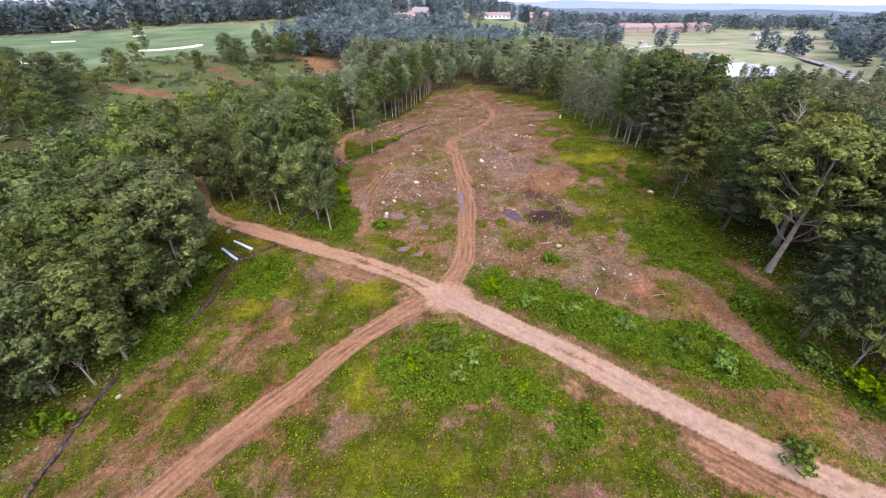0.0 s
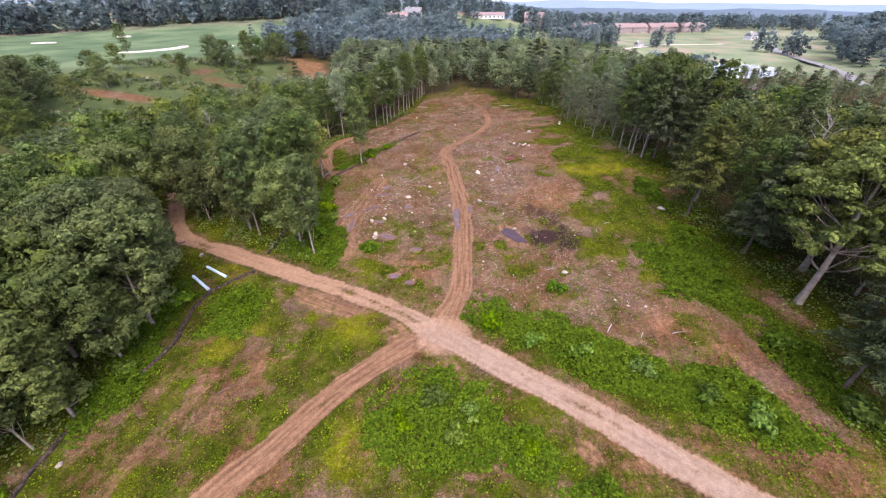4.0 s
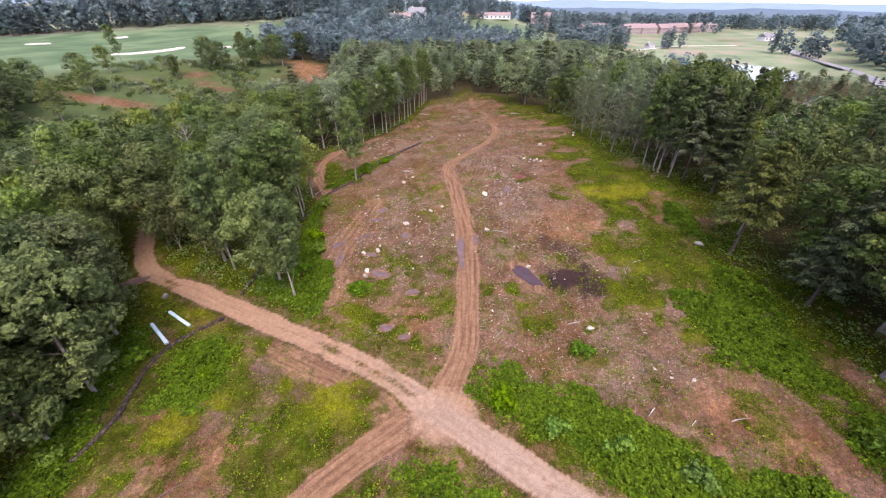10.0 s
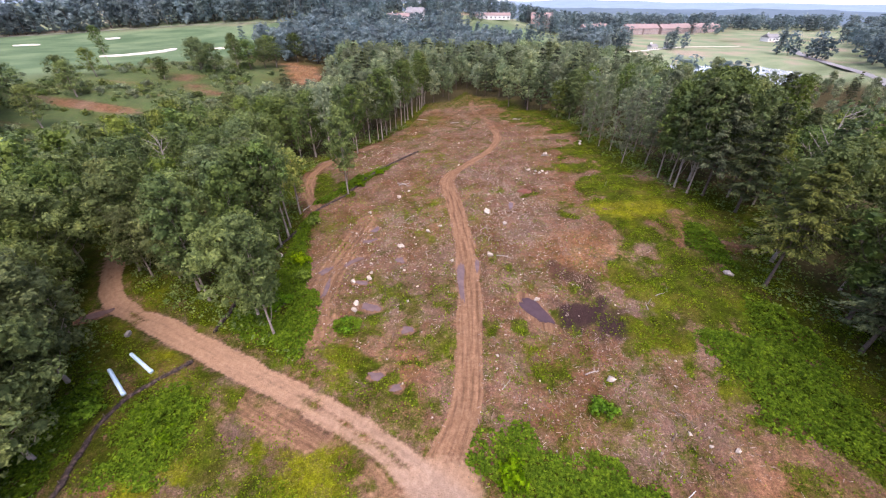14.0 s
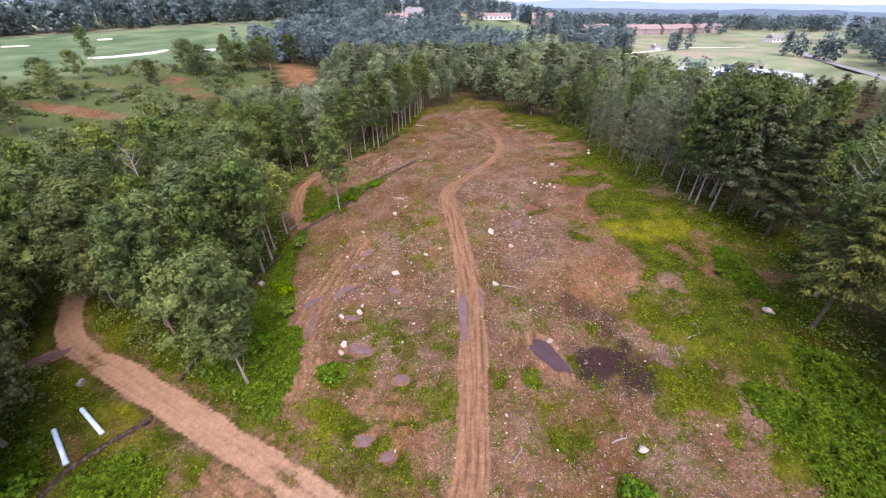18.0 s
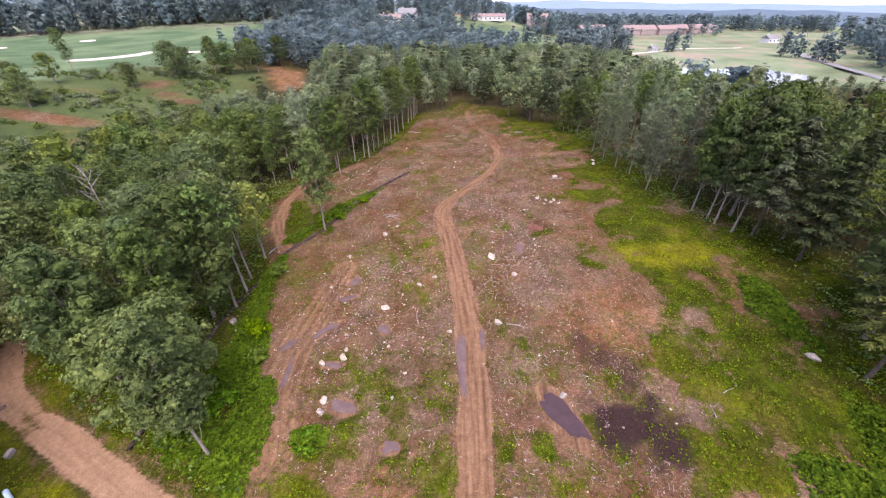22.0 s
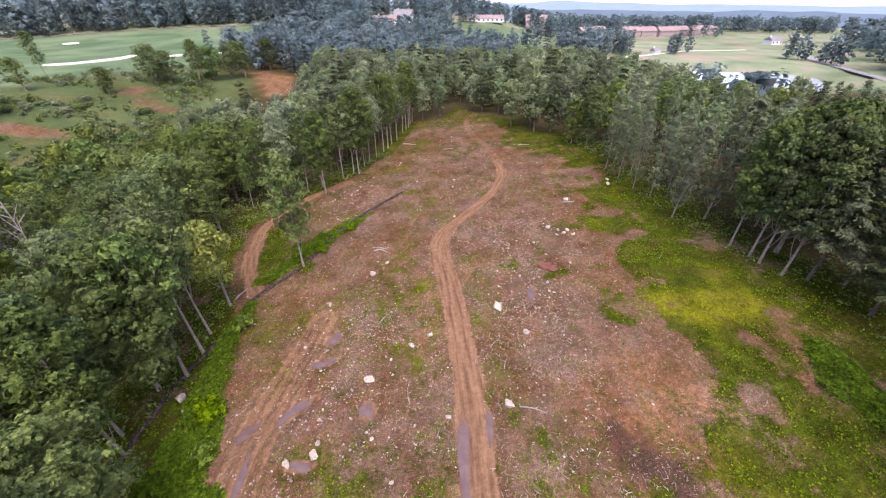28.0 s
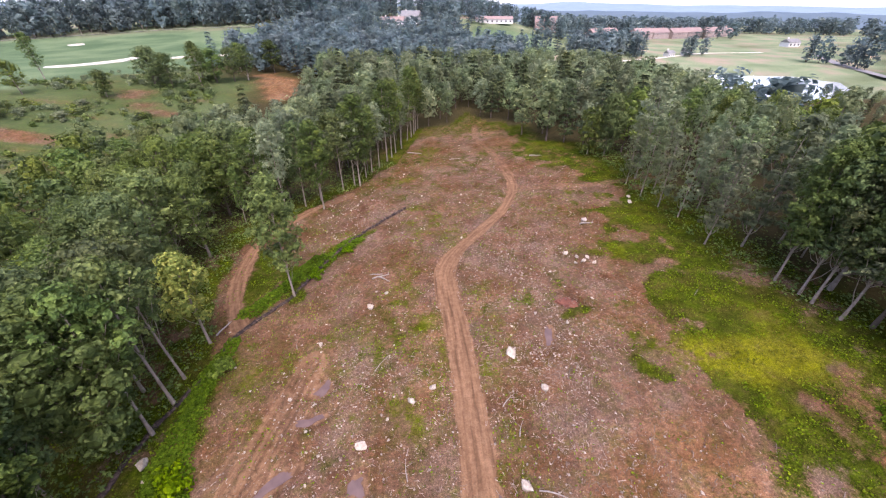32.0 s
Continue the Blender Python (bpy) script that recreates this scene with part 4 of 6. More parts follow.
PINES = [pine_tree(s, 18, w, c, 3000, 0.62, BARK_DARK, LEAF_PINE) for s, w, c in ((11, 7.6, 0.22), (12, 6.6, 0.14), (13, 8.4, 0.3))]
SAPLINGS = [broad_tree(s, 8, w, 0.12, 900, 0.38, BARK_PALE, m, 10) for s, w, m in ((14, 4.2, LEAF_LIGHT), (15, 3.6, LEAF_BROAD))]
AIRY = [broad_tree(s, 17, w, 0.18, 1500, 0.38, BARK_PALE, LEAF_MID_HAZE, 38, 0.03, 0.5, lobe=0.62) for s, w in ((33, 5.0), (34, 5.8), (35, 4.4))]
GOLDS = [broad_tree(16, 13, 6.2, 0.42, 2600, 0.36, BARK_PALE, LEAF_GOLD, 22, lobe=0.8)]
MID_BROAD = [broad_tree(s, 17.5, w, 0.26, 560, 0.84, BARK_DARK, LEAF_MID_HAZE, 26, simple=True) for s, w in ((21, 8.8), (22, 7.6), (23, 9.6), (24, 8.2))]
NEAR_WOOD = [broad_tree(s, 17.5, w, 0.26, 760, 0.72, BARK_DARK, m, 28, simple=True) for s, w, m in ((29, 8.8, LEAF_BROAD), (30, 7.8, LEAF_LIGHT), (31, 9.6, LEAF_BROAD), (32, 8.4, LEAF_BROAD))]
MID_PINE = [pine_tree(s, 18.5, 6.8, 0.16, 500, 1.35, BARK_DARK, LEAF_PINE, True) for s in (25, 26)]
DEADS = [dead_tree(27, 13), dead_tree(28, 15)]

# fuller shapes for the trees that stand in the open
EDGE_OAKS = [broad_tree(s, 18, w, 0.27, 14000, 0.35, BARK_PALE, LEAF_BROAD, 62) for s, w in ((61, 12.5), (62, 11.5))]
EDGE_MAPLES = [broad_tree(s, 17, w, 0.18, 10000, 0.34, BARK_PALE, LEAF_LIGHT, 48) for s, w in ((63, 9.0), (64, 8.0))]
EDGE_POLES = [broad_tree(s, 19, w, 0.30, 6000, 0.31, BARK_PALE, m, 46, 0.02, 0.6, lobe=0.85) for s, w, m in ((65, 6.0, LEAF_LIGHT), (66, 5.4, LEAF_BROAD), (67, 6.6, LEAF_BROAD))]
EDGE_SNAGS = [broad_tree(s, 17, w, 0.58, 1500, 0.34, BARK_PALE, LEAF_BROAD, 22, 0.05, 0.72, lobe=0.75) for s, w in ((71, 5.5), (72, 4.6))]
EDGE_PINES = [pine_tree(s, 18, w, c, 5600, 0.52, BARK_DARK, LEAF_PINE) for s, w, c in ((68, 10.5, 0.30), (69, 8.5, 0.2))]
EDGE_TALLS = [broad_tree(s, 20, w, 0.44, 1900, 0.40, BARK_PALE, m, 30, 0.015, 0.62, lobe=0.9) for s, w, m in ((73, 5.6, LEAF_BROAD), (74, 5.0, LEAF_LIGHT), (75, 6.2, LEAF_MID_HAZE))]
LABELS = {"oak": "tall dark green oak with a dense domed crown", "maple": "light green maple with a rounded airy crown", "pole": "slender pale-trunked tree at the edge of the clearing",
          "pine": "dark green pine with drooping tiers of boughs", "sapling": "young bushy sapling under taller trees", "gold": "small tree with yellowing leaves",
          "dead": "bare grey dead tree standing among living ones"}
POOLS = {"airy": AIRY, "spread": SPREADS, "edge_tall": EDGE_TALLS, "edge_snag": EDGE_SNAGS, "oak": OAKS, "maple": MAPLES, "pole": POLES, "pine": PINES, "sapling": SAPLINGS, "gold": GOLDS, "dead": DEADS, "sunpine": SUNNY, "edge_oak": EDGE_OAKS, "edge_maple": EDGE_MAPLES, "edge_pole": EDGE_POLES, "edge_pine": EDGE_PINES, "midbroad": MID_BROAD, "midpine": MID_PINE}
LABELS["sunpine"] = "pine painted sunlit yellow-green with spreading feathery boughs"
LABELS["midbroad"], LABELS["midpine"] = "leafy green forest tree in a dense wood", "dark conifer standing in a dense wood"
LABELS["edge_oak"], LABELS["edge_maple"] = "broad full-crowned oak beside the open ground", "round light green maple beside the open ground"
LABELS["edge_pole"], LABELS["edge_pine"] = "slender pale-trunked tree at the edge of the clearing", "large dark pine with spreading boughs and bare lower trunk"
LABELS["airy"] = "slender tree with thin airy foliage, hazed grey-green"
LABELS["spread"] = "broad pine painted sunlit yellow-green with flat boughs and thick leaning trunk"
LABELS["edge_tall"] = "tall straight tree with bare pale trunk and high crown"
LABELS["edge_snag"] = "bare pale-stemmed tree with a thin high crown"
PLANTED = []


def plant(kind, x, y, tall, rng, turn=None, wide=1.0):
    pool = POOLS[kind]
    shape = pool[int(rng.integers(len(pool)))]
    nominal = {"airy": 17, "spread": 18, "edge_tall": 20, "edge_snag": 17, "oak": 18, "maple": 18, "pole": 19, "pine": 18, "sapling": 8, "gold": 13, "dead": 14, "sunpine": 18, "edge_oak": 18, "edge_maple": 17, "edge_pole": 19, "edge_pine": 18, "midbroad": 17.5, "midpine": 18.5}[kind]
    s = tall / nominal
    ob = new("pine_tree" if "pine" in kind else "dead_tree" if kind == "dead" else "tree")
    ob.location = (x, y, h1(x, y))
    ob.rotation_euler = (0, 0, rng.uniform(0, 6.28) if turn is None else radians(turn))
    ob.scale = (s * wide, s * wide, s)
    tagged(ob, LABELS[kind], "tree", "trees round the clearing")
    part("trunk", shape.trunk, ob)
    if kind == "dead":
        for limb in shape.limbs:
            part("limb", limb, ob)
    else:
        part("crown", shape.crown, ob)
    PLANTED.append((x, y))
    return ob


rng = np.random.default_rng(5)
# trees that stand at the edge of the open ground: kind, x, y, height
EDGE_WEST = [("pole", -33.4, 63.9, 19), ("maple", -36.2, 66.5, 17), ("pole", -21.6, 57.6, 17), ("oak", -24.8, 60.5, 15), ("pole", -29.1, 68.6, 18), ("snag", -28.1, 80.3, 18), ("snag", -28.0, 77.2, 18), ("snag", -28.8, 83.5, 16),
             ("maple", -49.2, 71.8, 16), ("oak", -56.2, 67.0, 17), ("maple", -53.2, 78.6, 16), ("oak", -60.5, 74.0, 17), ("dead", -52.5, 90.5, 15), ("dead", 52.0, 76.0, 16), ("dead", 51.5, 58.5, 16), ("maple", -30.3, 75.5, 18), ("pole", -30.7, 70.5, 18), ("pole", -21.2, 97.1, 18), ("gold", -28.6, 88.5, 13), ("pole", -20.0, 137.3, 20), ("pole", -25.3, 125.6, 18)]
EDGE_SOUTH = [("oak", -39.2, 42.6, 18), ("maple", -39.4, 37.2, 15), ("maple", -40.2, 30.2, 15), ("maple", -45.2, 25.6, 16), ("oak", -44.5, 46.5, 19), ("oak", -46.5, 38.0, 18), ("oak", -43.2, 51.2, 17), ("pole", -41.8, 26.9, 14)]
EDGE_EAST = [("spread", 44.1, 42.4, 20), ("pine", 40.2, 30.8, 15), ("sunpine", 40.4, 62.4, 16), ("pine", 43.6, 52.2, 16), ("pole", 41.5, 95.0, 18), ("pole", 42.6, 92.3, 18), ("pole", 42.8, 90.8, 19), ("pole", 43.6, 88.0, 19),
             ("pine", 45.6, 86.6, 17), ("pine", 47.6, 80.4, 17), ("airy", 36.4, 121.8, 14), ("airy", 38.5, 112.6, 14), ("airy", 38.0, 104.0, 15), ("airy", 36.0, 127.5, 13), ("airy", 37.4, 117.0, 13), ("sapling", 34.0, 146, 11), ("maple", 37.2, 144.2, 14), ("oak", 46.5, 93.0, 20), ("pine", 46.2, 27.0, 13), ("pine", 49.5, 33.5, 16), ("oak", 44.5, 20.5, 10), ("spread", 48.5, 48.0, 19), ("oak", 50.5, 40.0, 18)]
for kind, *row in EDGE_WEST + EDGE_SOUTH + EDGE_EAST:
    plant(kind if kind in ("gold", "sapling", "sunpine", "spread", "dead", "airy") else "edge_" + kind, *row, rng)

# a line of tall bare-stemmed trees along the north-west edge
for k, y in enumerate(np.arange(124, 186, 3.5)):
    plant("pole" if k % 4 == 1 else "edge_tall", float(left_edge(y)) - 0.6 + rng.uniform(-1.6, 0.6), float(y) + rng.uniform(-0.8, 0.8), rng.uniform(15.5, 20.5), rng)


def fill_woods(x0, x1, y0, y1, gap, inside, pick, tall, seed):
    r = np.random.default_rng(seed)
    done = 0
    nx, ny = int((x1 - x0) / gap), int((y1 - y0) / gap)
    gx, gy = np.meshgrid(np.arange(nx), np.arange(ny))
    px = (x0 + (gx + 0.5 + 0.5 * (gy % 2)) * gap + r.uniform(-0.36, 0.36, gx.shape) * gap).ravel()
    py = (y0 + (gy + 0.5) * gap + r.uniform(-0.36, 0.36, gx.shape) * gap).ravel()
    ok = inside(px, py)
    for a, b in zip(px[ok], py[ok]):
        if min(((a - u) ** 2 + (b - v) ** 2 for u, v in PLANTED), default=99) < (gap * 0.55) ** 2:
            continue
        plant(pick(a, b, r), float(a), float(b), r.uniform(*tall), r, wide=r.uniform(0.9, 1.2))
        done += 1
    return done


def pick_west(x, y, r):
    u = r.random()
    d = float(in_woods(np.array([x]), np.array([y]))[0])
    if d < 6:
        return "pole" if u < 0.5 else "maple" if u < 0.85 else "oak"
    return "oak" if u < 0.55 else "maple" if u < 0.93 else "dead" if u < 0.95 else "pole"


def pick_east(x, y, r):
    u = r.random()
    if y > 98:
        return "airy" if u < 0.50 else "pole" if u < 0.68 else "edge_tall" if u < 0.84 else "maple" if u < 0.93 else "dead"
    return "pine" if u < 0.2 else "oak" if u < 0.5 else "maple" if u < 0.72 else "pole" if u < 0.93 else "dead"


def west_near(x, y):
    return (in_woods(x, y) > 1.5) & (x > -64) & (x < 0) & (y < 140)


def east_near(x, y):
    return (in_woods(x, y) > 1.5) & (x > 0) & (x < 62) & (y < 140)


def woods_back(x, y):
    """Inside the back boundary of the woods round the clearing."""
    west = x > np.interp(y, [0, 90, 140, 160, 177, 200, 235, 270], [-95, -88, -88, -76, -66, -70, -66, -60])
    east = x < np.interp(y, [0, 80, 130, 200, 240, 270], [80, 78, 80, 88, 84, 70])
    return west & east


def mid_zone(x, y):
    return (in_woods(x, y) > 2) & ~west_near(x, y) & ~((x > 0) & (x < 62) & (y < 140)) & woods_back(x, y) & (along([(-60, 196), (-84, 256)], x, y)[0] > 11)


print("near west", fill_woods(-64, -4, 12, 140, 5.6, west_near, pick_west, (11.5, 17.5), 31))
print("near east", fill_woods(12, 62, 14, 140, 5.4, east_near, pick_east, (11, 19), 32))


class Heap:
    """Many trees joined into one mesh with a few materials."""

    def __init__(self):
        self.v, self.f, self.m, self.t, self.mats, self.n = [], [], [], [], [], 0

    def add(self, me, x, y, z, s, wide, turn, tone=0.0):
        v = np.empty(len(me.vertices) * 3, np.float32)
        me.vertices.foreach_get("co", v)
        v = v.reshape(-1, 3) * np.array([s * wide, s * wide, s], np.float32)
        c, q = math.cos(turn), math.sin(turn)
        v = np.stack([v[:, 0] * c - v[:, 1] * q + x, v[:, 0] * q + v[:, 1] * c + y, v[:, 2] + z], 1)
        f = np.empty(len(me.loops), np.int32)
        me.loops.foreach_get("vertex_index", f)
        f = f.reshape(-1, 4)
        mat = me.materials[0]
        if mat not in self.mats:
            self.mats.append(mat)
        self.v.append(v)
        self.f.append(f + self.n)
        self.m.append(np.full(len(f), self.mats.index(mat), np.int32))
        self.t.append(np.full(len(f), tone, np.float32))
        self.n += len(v)

    def done(self, name, label, category):
        me = mesh_of(name, np.concatenate(self.v), np.concatenate(self.f))
        for m in self.mats:
            me.materials.append(m)
        me.polygons.foreach_set("material_index", np.concatenate(self.m))
        me.attributes.new("tone", "FLOAT", "FACE").data.foreach_set("value", np.concatenate(self.t))
        return tagged(new(name, me), label, category, kind="stuff")


def grove(name, label, x0, x1, y0, y1, gap, inside, shapes, nominal, tall, seed, wide=(0.9, 1.25)):
    """A wood of joined trees, one on each jittered place that lies inside."""
    r = np.random.default_rng(seed)
    nx, ny = int((x1 - x0) / gap), int((y1 - y0) / gap)
    gx, gy = np.meshgrid(np.arange(nx), np.arange(ny))
    px = (x0 + (gx + 0.5 + 0.5 * (gy % 2)) * gap + r.uniform(-0.38, 0.38, gx.shape) * gap).ravel()
    py = (y0 + (gy + 0.5) * gap + r.uniform(-0.38, 0.38, gx.shape) * gap).ravel()
    ok = inside(px, py)
    px, py = px[ok], py[ok]
    pz = height(px, py)
    heap = Heap()
    for x, y, z in zip(px, py, pz):
        k = shapes[int(r.integers(len(shapes)))]
        s, w, t = r.uniform(*tall) / nominal, r.uniform(*wide), r.uniform(0, 6.28)
        heap.add(k.trunk, x, y, z, s, w, t)
        heap.add(k.crown, x, y, z, s, w, t, t / 6.28)
    print(name, len(px))
    if len(px):
        heap.done(name, label, "woods")


def mid_south(x, y):
    return mid_zone(x, y) & (y <= 150)


def mid_north(x, y):
    return mid_zone(x, y) & (y > 150)


grove("side_woods", "dense green forest beside the clearing", -96, 94, 15, 275, 7.0, mid_south, NEAR_WOOD, 17.5, (10.5, 16.0), 33)
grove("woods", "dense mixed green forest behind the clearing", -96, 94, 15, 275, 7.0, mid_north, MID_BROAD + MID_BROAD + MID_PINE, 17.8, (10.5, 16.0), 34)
print("trees", len(PLANTED))

# ---- weeds, grass and shrubs ----


def scatter(x0, x1, y0, y1, per_m2, seed):
    r = np.random.default_rng(seed)
    n = int((x1 - x0) * (y1 - y0) * per_m2)
    return r.uniform(x0, x1, n), r.uniform(y0, y1, n), r


def clear_of_ways(x, y, gap=0.0):
    ok = along(ROAD, x, y)[0] > 2.5 + gap
    ok &= along(TRACK, x, y)[0] > 1.6 + gap
    ok &= along(LOWTRACK, x, y)[0] > 1.9 + gap
    for cx, cy, rx, ry, turn in PUDDLES:
        ok &= ell(x, y, cx, cy, rx, ry, turn) > 1.35
    return ok


def weed_beds():
    """Knee-high leafy weeds in the lush beds, lumpy from plant to plant."""
    for name, label, beds, mat, seed in (("weeds", "dense knee-high green weeds", BUSHY, WEED_LUSH, 61),):
        parts = []
        for i, (cx, cy, rx, ry, turn) in enumerate(beds):
            x, y, r = scatter(cx - max(rx, ry) * 1.2, cx + max(rx, ry) * 1.2, cy - max(rx, ry) * 1.2, cy + max(rx, ry) * 1.2, 72, seed + i)
            e = ell(x, y, cx, cy, rx, ry, turn) + 1.7 * (fbm(x, y, 3.6, 71, 4) - 0.5)
            lump = fbm(x, y, 1.6, 81, 2)
            ok = (e < 1.25) & (r.random(len(x)) < (0.6 + lump) * step(1.25, 0.75, e)) & clear_of_ways(x, y, -0.2)
            x, y, lump, e = x[ok], y[ok], lump[ok], e[ok]
            tall = (0.36 + 1.3 * step(0.25, 0.85, lump)) * step(1.2, 0.25, e) * (0.55 + 0.9 * fbm(x, y, 4.5, 87, 2))
            z = height(x, y) + 0.06 + tall * r.uniform(0.62, 1.0, len(x)) * 0.85
            way = np.stack([r.normal(0, 0.4, len(x)), r.normal(0, 0.4, len(x)), 1.4 * np.ones(len(x))], 1)
            parts.append(leaf_cards(np.stack([x, y, z], 1), way, r.uniform(0.18, 0.42, len(x)), r, loose=0.4))
        v = np.concatenate([p[0] for p in parts])
        tagged(new(name, mesh_of(name, v, np.arange(len(v)).reshape(-1, 4), mat)), label, "weeds", kind="stuff")


def grass_tufts():
    """Loose grass and low herbs wherever the soil is green."""
    x, y, r = scatter(-48, 46, 14, 150, 26, 91)
    c = cover(x, y)
    keep = (r.random(len(x)) < np.maximum(c["grass"], 0.13 * step(0.42, 0.62, fbm(x, y, 2.4, 95, 3))) * (0.06 + 1.2 * step(0.38, 0.7, fbm(x, y, 1.7, 93, 3)))) & clear_of_ways(x, y) & (r.random(len(x)) < step(165, 50, y))
    gold = c["straw"] > 0.55
    for name, label, mat, ok in (("grass", "patchy green grass and low herbs", BLADES, keep & ~gold), ("yellow_grass", "yellow-green flowering grass", WEED_GOLD, keep & gold)):
        a, b = x[ok], y[ok]
        z = height(a, b) + 0.02 + 0.26 * r.random(len(a)) * fbm(a, b, 1.1, 113, 2)
        way = np.stack([r.normal(0, 0.8, len(a)), r.normal(0, 0.8, len(a)), 0.7 * np.ones(len(a))], 1)
        v, f = leaf_cards(np.stack([a, b, z], 1), way, r.uniform(0.10, 0.26, len(a)), r)
        tagged(new(name, mesh_of(name, v, f, mat)), label, "grass", kind="stuff")


def undergrowth():
    """Brambles and ferns along the foot of the woods."""
    x, y, r = scatter(-60, 58, 14, 150, 8, 95)
    d = in_woods(x, y)
    w = step(-3.5, -0.5, d) * step(34, 6, d)
    ok = (r.random(len(x)) < w * (0.15 + 1.1 * step(0.35, 0.7, fbm(x, y, 3.0, 97, 3)))) & clear_of_ways(x, y, 0.5)
    x, y, d = x[ok], y[ok], d[ok]
    z = height(x, y) + 0.1 + r.uniform(0.2, 1.0, len(x)) * (0.3 + 1.5 * fbm(x, y, 2.2, 99, 2) ** 1.5)
    way = np.stack([r.normal(0, 0.6, len(x)), r.normal(0, 0.6, len(x)), np.ones(len(x))], 1)
    v, f = leaf_cards(np.stack([x, y, z], 1), way, r.uniform(0.18, 0.42, len(x)), r)
    tagged(new("undergrowth", mesh_of("undergrowth", v, f, LEAF_BROAD)), "brambles and ferns at the foot of the trees", "undergrowth", kind="stuff")


weed_beds()
grass_tufts()
undergrowth()


# shrubs that stand out of the weeds: x, y, height
SHRUBS = [(-1.0, 31.0, 1.5), (2.5, 29.5, 1.3), (-4.2, 28.6, 1.2), (1.2, 27.0, 1.4), (8.3, 25.8, 1.2), (15.4, 46.4, 1.2), (5.8, 40.8, 1.5), (10.2, 37.6, 1.3), (15.5, 36.0, 1.3), (21.5, 33.4, 1.4),
          (26.6, 30.6, 1.5), (30.2, 28.0, 1.6), (-30.2, 46.6, 1.1), (-27.2, 44.4, 1.1), (-12.5, 58.2, 1.1), (-22.5, 62.5, 1.6), (-21.6, 68.2, 1.4), (-23.2, 72.4, 1.6), (-37.2, 47.0, 1.6), (-37.6, 35.8, 1.5),
          (-42.0, 22.0, 1.8), (42.0, 24.4, 2.2), (39.4, 27.8, 2.0), (31.5, 18.0, 1.6), (37.5, 36.0, 1.4), (-24.8, 84.5, 1.6), (-19.5, 101.5, 1.2), (-16.2, 108, 1.0)]
SHRUB_SHAPES = []
for s in (41, 42, 43):
    k = Kind()
    rs = np.random.default_rng(s)
    lobes = [(Vector((rs.normal(0, 0.38), rs.normal(0, 0.38), rs.uniform(0.3, 0.8))), rs.uniform(0.22, 0.4)) for _ in range(9)]
    k.crown = mesh_of("foliage", *leafy_lobes(lobes, 340, 0.22, rs), WEED_LUSH)
    k.trunk = mesh_of("stems", *joined([tube([(0, 0, -0.1), tuple(0.5 * p), tuple(p)], [0.03, 0.022, 0.008], 4) for p, _ in lobes]), BARK_DARK)
    SHRUB_SHAPES.append(k)
for i, (x, y, tall) in enumerate(SHRUBS):
    k = SHRUB_SHAPES[i % 3]
    ob = tagged(new("shrub"), "leafy green shrub rising out of the weeds", "shrub", "shrubs on the open ground")
    ob.location, ob.rotation_euler, ob.scale = (x, y, h1(x, y)), (0, 0, i * 1.3), (tall, tall, tall)
    part("stems", k.trunk, ob)
    part("foliage", k.crown, ob)

# ---- rocks, stones, chips and fallen wood ----


def rock_mesh(seed, squash):
    bm = bmesh.new()
    bmesh.ops.create_icosphere(bm, subdivisions=2, radius=1.0)
    r = np.random.default_rng(seed)
    cuts = r.normal(0, 1, (11, 3))
    cuts /= np.linalg.norm(cuts, axis=1)[:, None]
    for v in bm.verts:
        p = np.array(v.co)
        for c in cuts:
            over = p @ c - 0.5
            if over > 0:
                p = p - c * over
        p = p * (1 + 0.10 * noise.noise(Vector(p * 2.3) + Vector((seed, 0, 0))))
        v.co = p * np.array([1.25, 0.95, squash * 1.2])
    size = [max(abs(v.co[k]) for v in bm.verts) for k in range(3)]
    for v in bm.verts:
        v.co = (v.co.x / size[0], 0.78 * v.co.y / size[1], squash * v.co.z / size[2])
    me = bpy.data.meshes.new("rock")
    bm.to_mesh(me)
    me.materials.append(ROCK)
    return me


ROCK_SHAPES = [rock_mesh(s, q) for s, q in ((1, 0.6), (2, 0.75), (3, 0.5), (4, 0.66), (5, 0.85), (6, 0.55))]


def place_rock(x, y, size, i, r):
    ob = tagged(new("rock", ROCK_SHAPES[i % 6]), "pale weathered boulder lying on bare soil" if size > 0.45 else "small pale rock half sunk in the soil", "rock", "rocks on the clearing")
    ob.location = (x, y, h1(x, y) + size * 0.22)
    ob.rotation_euler = (r.uniform(-0.3, 0.3), r.uniform(-0.3, 0.3), r.uniform(0, 6.28))
    ob.scale = (size, size, size)


r = np.random.default_rng(7)
BOULDERS = [(7.2, 85.2, 0.85), (37.4, 65.0, 0.75), (-11.5, 68.1, 0.55), (-13.6, 67.3, 0.55), (-12.1, 61.3, 0.5), (-12.2, 62.8, 0.6), (11.9, 62.3, 0.55), (17.1, 49.8, 0.6), (-7.5, 75.5, 0.6), (25.6, 42.6, 0.35),
            (-10.0, 93.9, 0.55), (-8.3, 96.7, 0.45), (6.6, 71.9, 0.7), (-3.4, 79.9, 0.5), (17.8, 103.8, 0.5), (19.8, 101.5, 0.5), (19.2, 102.6, 0.4), (20.6, 102.3, 0.45), (18.6, 101.2, 0.35), (21.2, 101.0, 0.4), (23.5, 113.8, 0.7),
            (-27.0, 74.2, 0.7), (9.8, 80.7, 0.5), (-11.3, 68.9, 0.4), (-1.3, 81.3, 0.45), (34.2, 121.8, 0.5), (33.6, 119.6, 0.5), (-14.7, 87.6, 0.4), (0.8, 70.9, 0.35), (-37.8, 25.2, 0.45)]
